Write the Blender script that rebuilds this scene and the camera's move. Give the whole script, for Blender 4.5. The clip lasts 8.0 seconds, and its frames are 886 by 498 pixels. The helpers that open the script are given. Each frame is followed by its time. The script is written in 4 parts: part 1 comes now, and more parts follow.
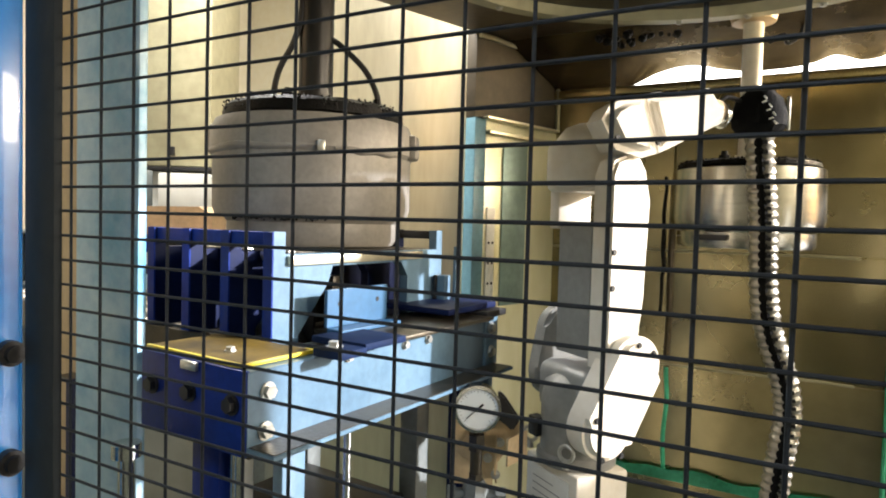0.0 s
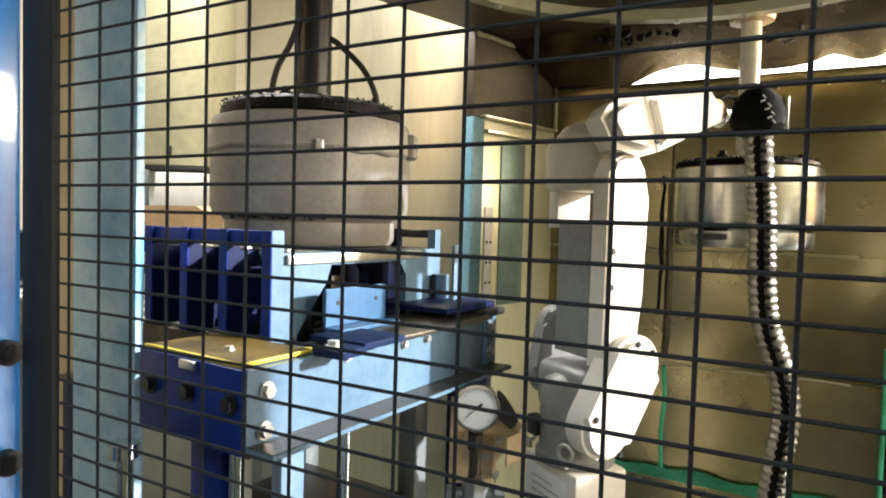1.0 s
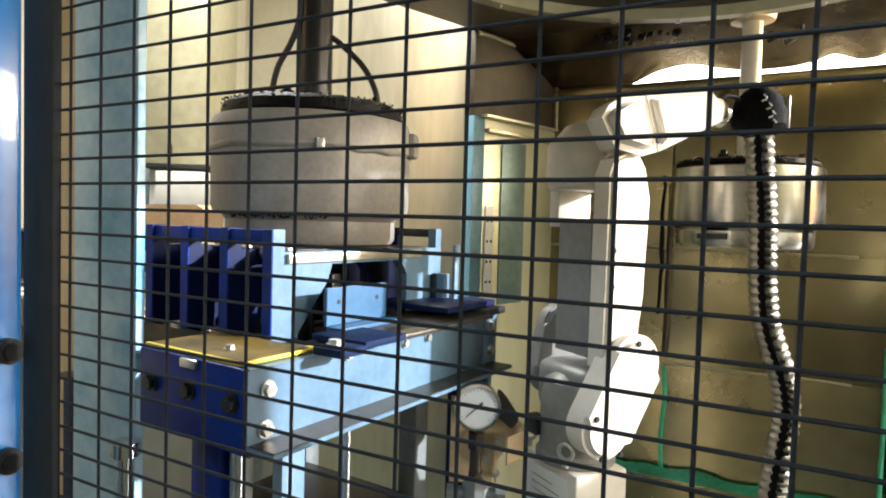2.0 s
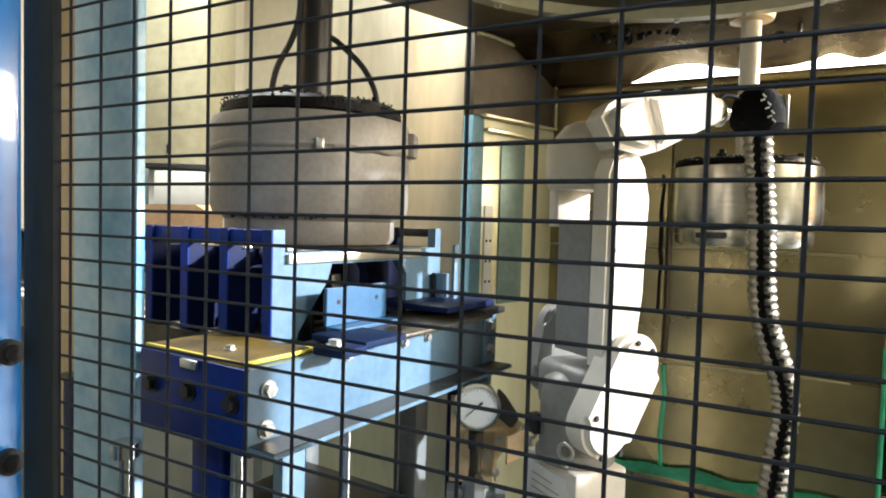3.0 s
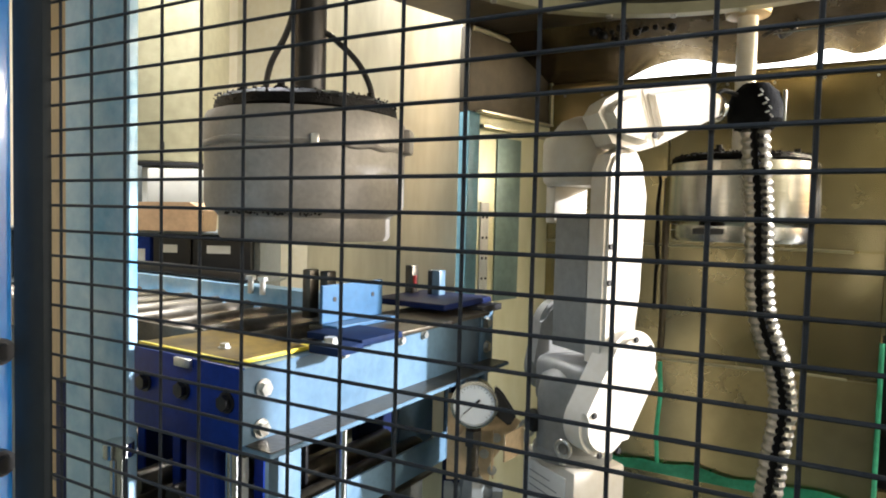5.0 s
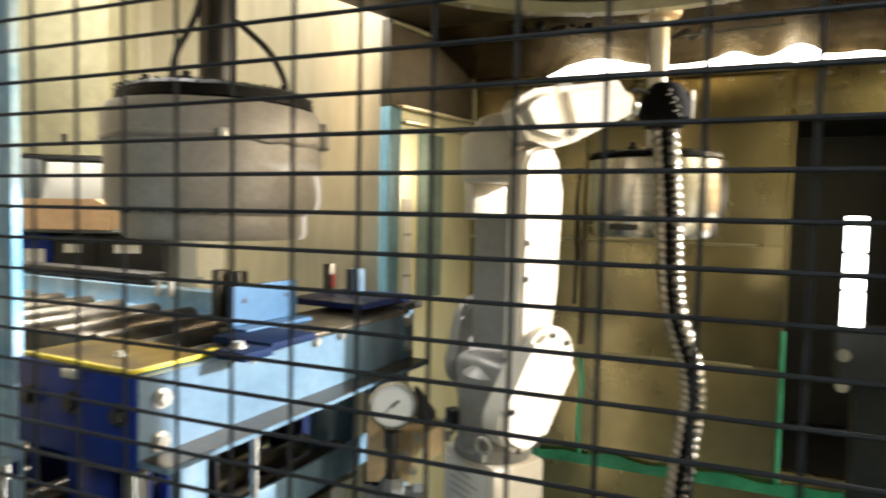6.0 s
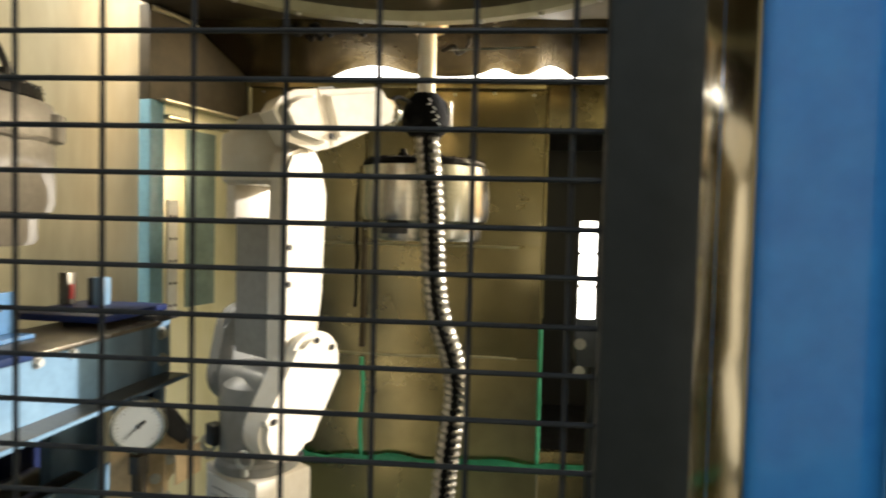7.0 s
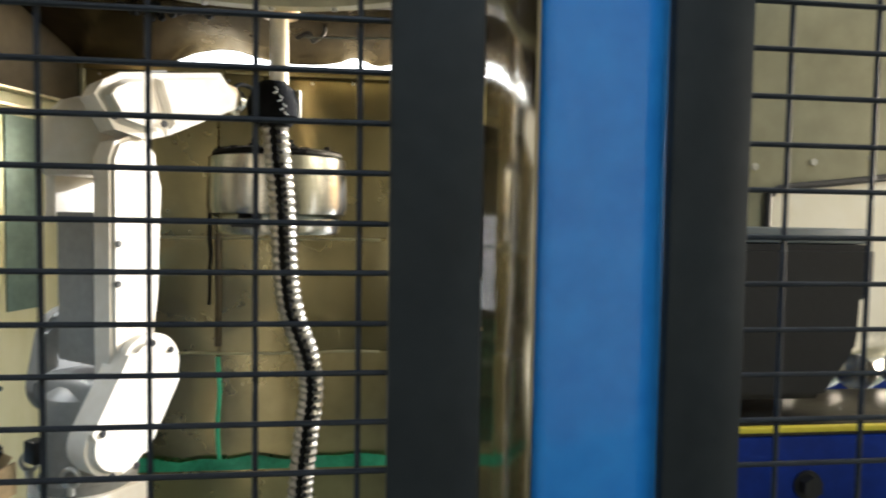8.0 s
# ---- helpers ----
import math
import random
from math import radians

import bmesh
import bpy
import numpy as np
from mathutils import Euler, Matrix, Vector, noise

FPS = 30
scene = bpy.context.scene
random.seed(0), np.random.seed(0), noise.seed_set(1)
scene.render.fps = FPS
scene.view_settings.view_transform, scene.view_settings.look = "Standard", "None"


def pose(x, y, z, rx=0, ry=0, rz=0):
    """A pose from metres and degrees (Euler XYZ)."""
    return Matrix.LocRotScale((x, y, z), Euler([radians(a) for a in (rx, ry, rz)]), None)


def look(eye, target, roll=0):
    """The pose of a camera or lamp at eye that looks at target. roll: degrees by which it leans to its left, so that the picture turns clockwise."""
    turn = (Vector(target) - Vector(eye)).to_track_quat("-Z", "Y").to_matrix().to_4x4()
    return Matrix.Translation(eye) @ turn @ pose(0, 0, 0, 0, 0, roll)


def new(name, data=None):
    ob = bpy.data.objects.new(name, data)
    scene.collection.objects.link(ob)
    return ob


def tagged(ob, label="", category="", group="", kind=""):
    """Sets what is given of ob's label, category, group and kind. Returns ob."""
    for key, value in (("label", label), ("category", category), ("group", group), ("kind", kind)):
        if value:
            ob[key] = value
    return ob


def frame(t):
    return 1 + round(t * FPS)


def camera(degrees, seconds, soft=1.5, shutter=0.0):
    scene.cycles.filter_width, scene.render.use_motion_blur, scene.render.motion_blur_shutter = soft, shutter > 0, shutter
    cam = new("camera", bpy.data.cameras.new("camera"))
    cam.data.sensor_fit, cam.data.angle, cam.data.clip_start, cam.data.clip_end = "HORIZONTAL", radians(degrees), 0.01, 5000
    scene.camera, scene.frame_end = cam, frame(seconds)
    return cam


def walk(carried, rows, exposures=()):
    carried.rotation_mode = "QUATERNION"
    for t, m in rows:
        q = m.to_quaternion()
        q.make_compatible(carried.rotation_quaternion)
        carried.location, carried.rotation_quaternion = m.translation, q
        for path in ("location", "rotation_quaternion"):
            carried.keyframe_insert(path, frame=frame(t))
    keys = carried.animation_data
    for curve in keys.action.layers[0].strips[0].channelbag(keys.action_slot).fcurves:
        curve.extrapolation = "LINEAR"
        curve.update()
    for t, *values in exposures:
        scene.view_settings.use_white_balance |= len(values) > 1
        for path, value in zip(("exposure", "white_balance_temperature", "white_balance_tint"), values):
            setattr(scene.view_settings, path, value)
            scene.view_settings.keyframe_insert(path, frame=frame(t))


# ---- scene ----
EXPO = 1.14
cam = camera(70.2, 8.0, soft=1.9, shutter=0.6)
PATH = [
    (0, (-0.001, -0.377, -0.027), (-0.976, 1.368, -0.107), 1.6),
    (0.5, (-0.005, -0.376, -0.029), (-0.971, 1.374, -0.107), 1.5),
    (1, (-0.005, -0.377, -0.028), (-0.971, 1.373, -0.109), 1.6),
    (1.5, (-0.006, -0.377, -0.029), (-0.972, 1.372, -0.111), 1.7),
    (3, (-0.007, -0.379, -0.027), (-0.969, 1.372, -0.113), 1.6),
    (3.5, (-0.005, -0.377, -0.027), (-0.97, 1.373, -0.112), 1.4),
    (4, (-0.008, -0.375, -0.029), (-0.964, 1.379, -0.115), 1.4),
    (5.5, (-0.013, -0.369, -0.029), (-0.948, 1.396, -0.131), 1.6),
    (5.8, (-0.010, -0.359, -0.029), (-0.855, 1.45, -0.128), 1.4),
    (6, (-0.001, -0.347, -0.026), (-0.752, 1.506, -0.128), 1.2),
    (6.2, (0.012, -0.343, -0.026), (-0.597, 1.556, -0.118), 1.2),
    (6.5, (0.033, -0.335, -0.026), (-0.372, 1.621, -0.115), 1.1),
    (7, (0.06, -0.326, -0.024), (-0.09, 1.667, -0.101), 1.4),
    (7.5, (0.082, -0.316, -0.024), (0.147, 1.683, -0.108), 1.0),
    (8, (0.105, -0.318, -0.022), (0.341, 1.665, -0.117), 0.9),
]
walk(cam, [(t, look(eye, target, roll)) for t, eye, target, roll in PATH], exposures=[(0, EXPO, 6050, 15), (1.5, EXPO, 5900, 14), (3.5, EXPO, 5700, 13), (5.5, EXPO, 5750, 15), (6, EXPO, 6250, 13), (6.5, EXPO - 0.15, 6850, 11), (7, EXPO - 0.18, 6450, 12), (7.5, EXPO - 0.08, 6000, 12), (8, EXPO, 5600, 13)])

FLOOR = -1.2

# ---- light ----
# low sun through an unseen gate added beyond the booth, added hall lamps elsewhere
SUN_DIR = Vector((-0.86, -0.43, -0.30)).normalized()
world = bpy.data.worlds.new("world")
scene.world = world
world.use_nodes = True
wn = world.node_tree.nodes
sky = wn.new("ShaderNodeTexSky")
sky.sky_type, sky.sun_disc = "NISHITA", False
sky.sun_elevation, sky.sun_rotation = radians(17), radians(63)
wn["Background"].inputs["Strength"].default_value = 0.06
world.node_tree.links.new(sky.outputs[0], wn["Background"].inputs["Color"])
# emission that makes the white bar on the spray machine look overexposed
BAR_GLOW = 4.0
sun = new("sun", bpy.data.lights.new("sun", "SUN"))
sun.data.energy, sun.data.angle, sun.data.color = 5.0, radians(1.5), (1.0, 0.96, 0.88)
sun.matrix_world = Matrix.Translation((3, 2.4, 1.2)) @ SUN_DIR.to_track_quat("-Z", "Y").to_matrix().to_4x4()


def area_lamp(name, eye, target, sx, sy, watts, color):
    ob = new(name, bpy.data.lights.new(name, "AREA"))
    ob.data.shape, ob.data.size, ob.data.size_y, ob.data.energy, ob.data.color = "RECTANGLE", sx, sy, watts, color
    ob.matrix_world = look(eye, target)
    return ob


# unseen hall lamps added over loading side, aisle behind the camera, and far bay
area_lamp("hall_light", (-1.5, 0.86, 1.6), (-1.4, 1.0, 0), 1.2, 0.4, 54, (1.0, 0.96, 0.85))
area_lamp("aisle_light", (0.3, -1.6, 1.9), (0.0, 0.3, -0.2), 1.4, 0.3, 10.5, (0.80, 0.93, 1.0))
# added warm fill standing for the sky in the unseen gate opening
area_lamp("gate_fill_light", (3.1, 2.15, 1.05), (-0.6, 0.70, 0.0), 1.45, 0.9, 68, (1.0, 0.88, 0.66))
# added fill aimed at the big pot from the hood's ragged edge
area_lamp("pot_fill_light", (0.33, 1.45, 0.388), (-0.80, 0.62, 0.06), 0.20, 0.02, 1.5, (1.0, 0.78, 0.46)).data.spread = radians(75)
# added warm fill for pot and beam, set in a made-up door of the right bay
area_lamp("door_fill_light", (3.36, 0.15, 0.38), (-0.7, 0.45, -0.05), 0.8, 0.9, 62, (1.0, 0.82, 0.56))
area_lamp("bay_light", (1.3, 0.3, 1.9), (1.1, 0.35, 0), 1.0, 0.3, 3, (1.0, 0.97, 0.90))


# ---- materials ----
def material(name, color, rough=0.5, metal=0.0, vary=0.25, scale=30.0, bump=0.15, stain=None, stretch=(1, 1, 1), coat=0.0, rvary=0.15):
    m = bpy.data.materials.new(name)
    m.use_nodes = True
    n, l = m.node_tree.nodes, m.node_tree.links
    b = n["Principled BSDF"]
    co = n.new("ShaderNodeTexCoord")
    mp = n.new("ShaderNodeMapping")
    mp.inputs["Scale"].default_value = stretch
    l.new(co.outputs["Object"], mp.inputs["Vector"])
    info = n.new("ShaderNodeObjectInfo")
    off = n.new("ShaderNodeVectorMath")
    off.operation = "ADD"
    l.new(mp.outputs[0], off.inputs[0])
    l.new(info.outputs["Random"], off.inputs[1])
    fine, big = n.new("ShaderNodeTexNoise"), n.new("ShaderNodeTexNoise")
    fine.inputs["Scale"].default_value, fine.inputs["Detail"].default_value = scale * 6, 5
    big.inputs["Scale"].default_value, big.inputs["Detail"].default_value = scale * 0.5, 6
    big.inputs["Roughness"].default_value = 0.65
    for t in (fine, big):
        l.new(off.outputs[0], t.inputs["Vector"])
    ramp = n.new("ShaderNodeValToRGB")
    c = Vector(color)
    dark = Vector(stain) if stain else c * (1 - vary)
    ramp.color_ramp.elements[0].color = (*dark, 1)
    ramp.color_ramp.elements[0].position = 0.32
    ramp.color_ramp.elements[1].color = (*c, 1)
    ramp.color_ramp.elements[1].position = 0.62
    l.new(big.outputs["Fac"], ramp.inputs["Fac"])
    mix = n.new("ShaderNodeMix")
    mix.data_type, mix.blend_type = "RGBA", "OVERLAY"
    mix.inputs["Factor"].default_value = 0.25
    l.new(ramp.outputs[0], mix.inputs["A"])
    l.new(fine.outputs["Fac"], mix.inputs["B"])
    l.new(mix.outputs["Result"], b.inputs["Base Color"])
    rr = n.new("ShaderNodeMapRange")
    rr.inputs["To Min"].default_value, rr.inputs["To Max"].default_value = max(0.03, rough - rvary), min(1, rough + rvary)
    l.new(big.outputs["Fac"], rr.inputs["Value"])
    l.new(rr.outputs[0], b.inputs["Roughness"])
    b.inputs["Metallic"].default_value = metal
    b.inputs["Coat Weight"].default_value = coat
    if bump:
        bp = n.new("ShaderNodeBump")
        bp.inputs["Strength"].default_value, bp.inputs["Distance"].default_value = bump, 0.002
        l.new(fine.outputs["Fac"], bp.inputs["Height"])
        l.new(bp.outputs[0], b.inputs["Normal"])
    return m


M = dict(
    wire=material("wire_paint", (0.028, 0.033, 0.042), 0.42, 0.0, 0.3, 60, 0.2),
    slate=material("slate_paint", (0.022, 0.027, 0.031), 0.5, 0.0, 0.2, 12, 0.12),
    post=material("post_blue", (0.034, 0.235, 0.70), 0.22, 0.0, 0.12, 9, 0.05, coat=0.4, rvary=0.05),
    # on conveyor and lift, deep blue marks unlit fronts, pale blue lit sides
    deepblue=material("deep_blue_paint", (0.010, 0.035, 0.24), 0.4, 0.0, 0.35, 18, 0.1, stain=(0.008, 0.02, 0.13)),
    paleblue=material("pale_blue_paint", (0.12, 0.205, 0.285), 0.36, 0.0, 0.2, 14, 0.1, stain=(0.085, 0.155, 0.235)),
    skyblue=material("sky_blue_paint", (0.026, 0.10, 0.21), 0.45, 0.0, 0.2, 14, 0.1),
    galv=material("galvanised_sheet", (0.50, 0.65, 0.76), 0.42, 0.1, 0.3, 11, 0.1, stain=(0.13, 0.36, 0.58)),
    yellow=material("yellow_plate", (0.19, 0.125, 0.022), 0.6, 0.0, 0.4, 26, 0.2, stain=(0.055, 0.038, 0.012)),
    yellowedge=material("yellow_edge_paint", (0.85, 0.68, 0.05), 0.45, 0.0, 0.2, 20, 0.05),
    oiled=material("oiled_steel", (0.10, 0.085, 0.06), 0.35, 0.7, 0.5, 25, 0.25, stain=(0.03, 0.028, 0.025)),
    roller=material("roller_steel", (0.15, 0.135, 0.11), 0.42, 0.8, 0.4, 25, 0.15, stain=(0.06, 0.05, 0.035)),
    chrome=material("bright_steel", (0.72, 0.72, 0.70), 0.2, 1.0, 0.15, 40, 0.05),
    zinc=material("zinc_bolt", (0.62, 0.62, 0.58), 0.35, 0.9, 0.3, 60, 0.1),
    pot=material("cast_aluminium", (0.225, 0.215, 0.195), 0.5, 0.15, 0.25, 16, 0.25, stain=(0.17, 0.16, 0.145)),
    potbright=material("turned_aluminium", (0.36, 0.345, 0.295), 0.26, 1.0, 0.10, 5, 0.02, stain=(0.30, 0.285, 0.24), stretch=(0.4, 0.4, 8), rvary=0.06),
    tar=material("black_tar", (0.003, 0.003, 0.003), 0.5, 0.0, 0.4, 40, 0.9),
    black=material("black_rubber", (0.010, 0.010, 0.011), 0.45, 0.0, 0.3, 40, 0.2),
    shaft=material("greasy_black_shaft", (0.016, 0.015, 0.014), 0.38, 0.2, 0.4, 20, 0.2),
    robot=material("robot_cream_paint", (0.76, 0.71, 0.61), 0.4, 0.0, 0.12, 10, 0.06, stain=(0.66, 0.61, 0.52)),
    # the robot's cream as it looks in shade; also its print and seam
    robotdark=material("robot_shade_grey", (0.25, 0.25, 0.235), 0.42, 0.0, 0.2, 12, 0.08),
    steelwall=material("stained_stainless", (0.33, 0.28, 0.145), 0.27, 0.95, 0.4, 3, 0.03, stain=(0.25, 0.205, 0.10)),
    brightsheet=material("bright_sheet", (0.66, 0.62, 0.47), 0.33, 0.75, 0.25, 4, 0.08, stain=(0.5, 0.46, 0.33), stretch=(1.5, 1.5, 0.3)),
    hood=material("crumpled_hood_steel", (0.60, 0.55, 0.42), 0.22, 0.95, 0.3, 6, 0.1, stain=(0.35, 0.29, 0.19)),
    soot=material("sooty_ceiling", (0.13, 0.10, 0.058), 0.34, 0.5, 0.5, 8, 0.2, stain=(0.028, 0.022, 0.016)),
    cream=material("cream_wall", (0.80, 0.74, 0.58), 0.7, 0.0, 0.1, 3, 0.05),
    white=material("white_paint", (0.80, 0.79, 0.74), 0.45, 0.0, 0.1, 12, 0.05),
    ply=material("plywood", (0.58, 0.42, 0.24), 0.6, 0.0, 0.25, 12, 0.1, stretch=(6, 6, 0.6)),
    cardboard=material("cardboard", (0.46, 0.30, 0.16), 0.8, 0.0, 0.2, 14, 0.1),
    green=material("green_sealant", (0.09, 0.56, 0.34), 0.35, 0.0, 0.5, 16, 0.2, stain=(0.02, 0.24, 0.12)),
    brass=material("tan_sheet_bracket", (0.66, 0.50, 0.29), 0.42, 0.15, 0.3, 18, 0.1),
    dial=material("dial_white", (0.78, 0.82, 0.84), 0.4, 0.0, 0.04, 10, 0.0),
    floor=material("floor_paint", (0.10, 0.13, 0.11), 0.45, 0.0, 0.4, 4, 0.15),
    hall=material("hall_paint", (0.55, 0.55, 0.50), 0.8, 0.0, 0.15, 2, 0.05),
    tub=material("black_plastic_tub", (0.012, 0.012, 0.014), 0.42, 0.0, 0.3, 20, 0.1),
    machine=material("machine_grey", (0.17, 0.19, 0.19), 0.45, 0.1, 0.3, 12, 0.1),
    red=material("red_paint", (0.4, 0.03, 0.03), 0.5, 0.0, 0.2, 20, 0.05),
    ink=material("print_grey", (0.12, 0.12, 0.13), 0.6, 0.0, 0.1, 20, 0.0),
)


M["soot2"] = material("brown_hood_steel", (0.25, 0.205, 0.13), 0.24, 0.85, 0.5, 7, 0.15, stain=(0.08, 0.06, 0.035))
# emission of the panel that stands in for the hood's lit patch
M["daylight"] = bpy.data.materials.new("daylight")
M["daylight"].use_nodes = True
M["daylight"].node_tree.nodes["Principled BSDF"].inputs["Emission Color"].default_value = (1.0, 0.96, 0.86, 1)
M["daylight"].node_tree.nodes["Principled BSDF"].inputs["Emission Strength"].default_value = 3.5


M["slideblue"] = material("worn_dark_blue", (0.007, 0.02, 0.07), 0.7, 0.0, 0.4, 18, 0.1)
M["olive"] = material("olive_sheet", (0.80, 0.77, 0.54), 0.38, 0.25, 0.25, 5, 0.08, stain=(0.66, 0.64, 0.42), stretch=(1, 1, 0.4))
M["dullolive"] = material("dull_olive_sheet", (0.42, 0.39, 0.25), 0.4, 0.3, 0.25, 4, 0.05)
M["dimblue"] = material("dull_blue_paint", (0.13, 0.28, 0.35), 0.45, 0.0, 0.3, 14, 0.1)
# upper side panel: dark and rough to avoid a hot spot
M["duskbrown"] = material("dull_brown_sheet", (0.10, 0.08, 0.048), 0.6, 0.2, 0.5, 7, 0.15, stain=(0.04, 0.032, 0.02))
M["teal"] = material("dull_teal_sheet", (0.26, 0.36, 0.33), 0.45, 0.3, 0.3, 9, 0.1)
M["pitch"] = material("dull_black", (0.003, 0.003, 0.003), 0.85, 0.0, 0.3, 40, 0.6)
# on inner fork cheeks and base block this blue carries the shade
M["darkblue"] = material("blackish_blue", (0.006, 0.013, 0.06), 0.5, 0.0, 0.3, 18, 0.1)
M["white_glow"] = bpy.data.materials.new("white_bar_glow")
M["white_glow"].use_nodes = True
M["white_glow"].node_tree.nodes["Principled BSDF"].inputs["Emission Color"].default_value = (1.0, 0.95, 0.85, 1)
M["white_glow"].node_tree.nodes["Principled BSDF"].inputs["Emission Strength"].default_value = BAR_GLOW
M["polished"] = material("polished_steel", (0.34, 0.32, 0.25), 0.12, 1.0, 0.2, 2.5, 0.02, stain=(0.24, 0.22, 0.165), stretch=(4, 4, 0.5), rvary=0.06)


for key in ("slate", "deepblue", "yellow", "wire", "slideblue", "darkblue"):
    M[key].node_tree.nodes["Principled BSDF"].inputs["Specular IOR Level"].default_value = 0.15
for key in ("tar", "pitch"):
    M[key].node_tree.nodes["Principled BSDF"].inputs["Specular IOR Level"].default_value = 0.14


# beam paint with the robot's shadow near its far end put into the colour
M["beam"] = material("shadowed_pale_blue_paint", (0.12, 0.205, 0.285), 0.36, 0.0, 0.2, 14, 0.1, stain=(0.085, 0.155, 0.235))
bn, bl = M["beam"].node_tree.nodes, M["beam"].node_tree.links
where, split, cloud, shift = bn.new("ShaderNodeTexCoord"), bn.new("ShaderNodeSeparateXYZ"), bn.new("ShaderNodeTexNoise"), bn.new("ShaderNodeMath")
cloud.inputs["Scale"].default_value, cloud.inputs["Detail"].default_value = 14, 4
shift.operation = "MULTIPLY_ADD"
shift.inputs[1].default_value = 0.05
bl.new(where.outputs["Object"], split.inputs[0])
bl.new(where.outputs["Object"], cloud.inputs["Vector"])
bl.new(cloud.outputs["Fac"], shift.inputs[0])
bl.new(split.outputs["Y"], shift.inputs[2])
shadow_ramp = bn.new("ShaderNodeValToRGB")
shadow_ramp.color_ramp.interpolation = "EASE"
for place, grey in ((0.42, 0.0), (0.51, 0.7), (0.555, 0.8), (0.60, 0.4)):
    stop = shadow_ramp.color_ramp.elements.new(place)
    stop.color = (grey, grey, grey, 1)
bl.new(shift.outputs[0], shadow_ramp.inputs["Fac"])
shadow_ramp.color_ramp.elements[0].color, shadow_ramp.color_ramp.elements[-1].color = (0, 0, 0, 1), (0.3, 0.3, 0.3, 1)
shadow_mix = bn.new("ShaderNodeMix")
shadow_mix.data_type = "RGBA"
shadow_mix.inputs["B"].default_value = (0.008, 0.012, 0.02, 1)
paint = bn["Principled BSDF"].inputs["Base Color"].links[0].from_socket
bl.new(shadow_ramp.outputs["Color"], shadow_mix.inputs["Factor"])
bl.new(paint, shadow_mix.inputs["A"])
bl.new(shadow_mix.outputs["Result"], bn["Principled BSDF"].inputs["Base Color"])


# ---- mesh helpers ----
def box(bm, x0, x1, y0, y1, z0, z1, bev=0.0, m=None, seg=2):
    vs = bmesh.ops.create_cube(bm, size=1.0, matrix=Matrix.Translation(((x0 + x1) / 2, (y0 + y1) / 2, (z0 + z1) / 2)) @ Matrix.Diagonal((abs(x1 - x0), abs(y1 - y0), abs(z1 - z0), 1)))["verts"]
    if bev:
        es = list({e for v in vs for e in v.link_edges})
        made = bmesh.ops.bevel(bm, geom=es, offset=bev, segments=seg, affect="EDGES", profile=0.5)
        vs = list({v for v in made["verts"]} | {v for v in vs if v.is_valid})
    if m:
        bmesh.ops.transform(bm, matrix=m, verts=vs)
    return vs


def cyl(bm, p0, p1, r, seg=16, r2=None):
    p0, p1 = Vector(p0), Vector(p1)
    d = p1 - p0
    m = Matrix.Translation((p0 + p1) / 2) @ d.to_track_quat("Z", "Y").to_matrix().to_4x4()
    return bmesh.ops.create_cone(bm, cap_ends=True, segments=seg, radius1=r, radius2=r if r2 is None else r2, depth=d.length, matrix=m)["verts"]


def lathe(bm, profile, seg=64, centre=(0, 0, 0), wobble=0.0):
    """Profile of (radius, z) pairs turned about z; closed at the ends where the radius is 0."""
    rings = []
    for r, z in profile:
        if r == 0:
            rings.append([bm.verts.new((centre[0], centre[1], centre[2] + z))])
        else:
            rings.append([bm.verts.new((centre[0] + (r + wobble * noise.noise((math.cos(a) * 6, math.sin(a) * 6, z * 40))) * math.cos(a),
                                        centre[1] + (r + wobble * noise.noise((math.cos(a) * 6, math.sin(a) * 6, z * 40 + 9))) * math.sin(a),
                                        centre[2] + z + wobble * noise.noise((math.cos(a) * 9, math.sin(a) * 9, r * 60)))) for a in (2 * math.pi * k / seg for k in range(seg))])
    for a, b in zip(rings, rings[1:]):
        for k in range(seg):
            if len(a) == 1 and len(b) > 1:
                bm.faces.new((a[0], b[(k + 1) % seg], b[k]))
            elif len(b) == 1 and len(a) > 1:
                bm.faces.new((a[k], a[(k + 1) % seg], b[0]))
            elif len(a) > 1:
                bm.faces.new((a[k], a[(k + 1) % seg], b[(k + 1) % seg], b[k]))


def tube(bm, points, r, seg=10, radii=None):
    """A round bar along points."""
    pts = [Vector(p) for p in points]
    rings = []
    side = Vector((1, 0.13, 0.07))
    for i, p in enumerate(pts):
        d = (pts[min(i + 1, len(pts) - 1)] - pts[max(i - 1, 0)]).normalized()
        u = side - d * side.dot(d)
        if u.length < 0.2:
            side = Vector((0.1, 1, 0.2))
            u = side - d * side.dot(d)
        u.normalize()
        w = d.cross(u)
        rr = radii[i] if radii else r
        rings.append([bm.verts.new(p + rr * (math.cos(a) * u + math.sin(a) * w)) for a in (2 * math.pi * k / seg for k in range(seg))])
    for a, b in zip(rings, rings[1:]):
        for k in range(seg):
            bm.faces.new((a[k], a[(k + 1) % seg], b[(k + 1) % seg], b[k]))
    bm.faces.new(rings[0][::-1])
    bm.faces.new(rings[-1])


def prism(bm, outline, x0, x1, m=None):
    """An outline of (y, z) pairs drawn out along x."""
    a = [bm.verts.new((x0, y, z)) for y, z in outline]
    b = [bm.verts.new((x1, y, z)) for y, z in outline]
    k = len(outline)
    bm.faces.new(a[::-1])
    bm.faces.new(b)
    for i in range(k):
        bm.faces.new((a[i], a[(i + 1) % k], b[(i + 1) % k], b[i]))
    if m:
        bmesh.ops.transform(bm, matrix=m, verts=a + b)
    return a + b


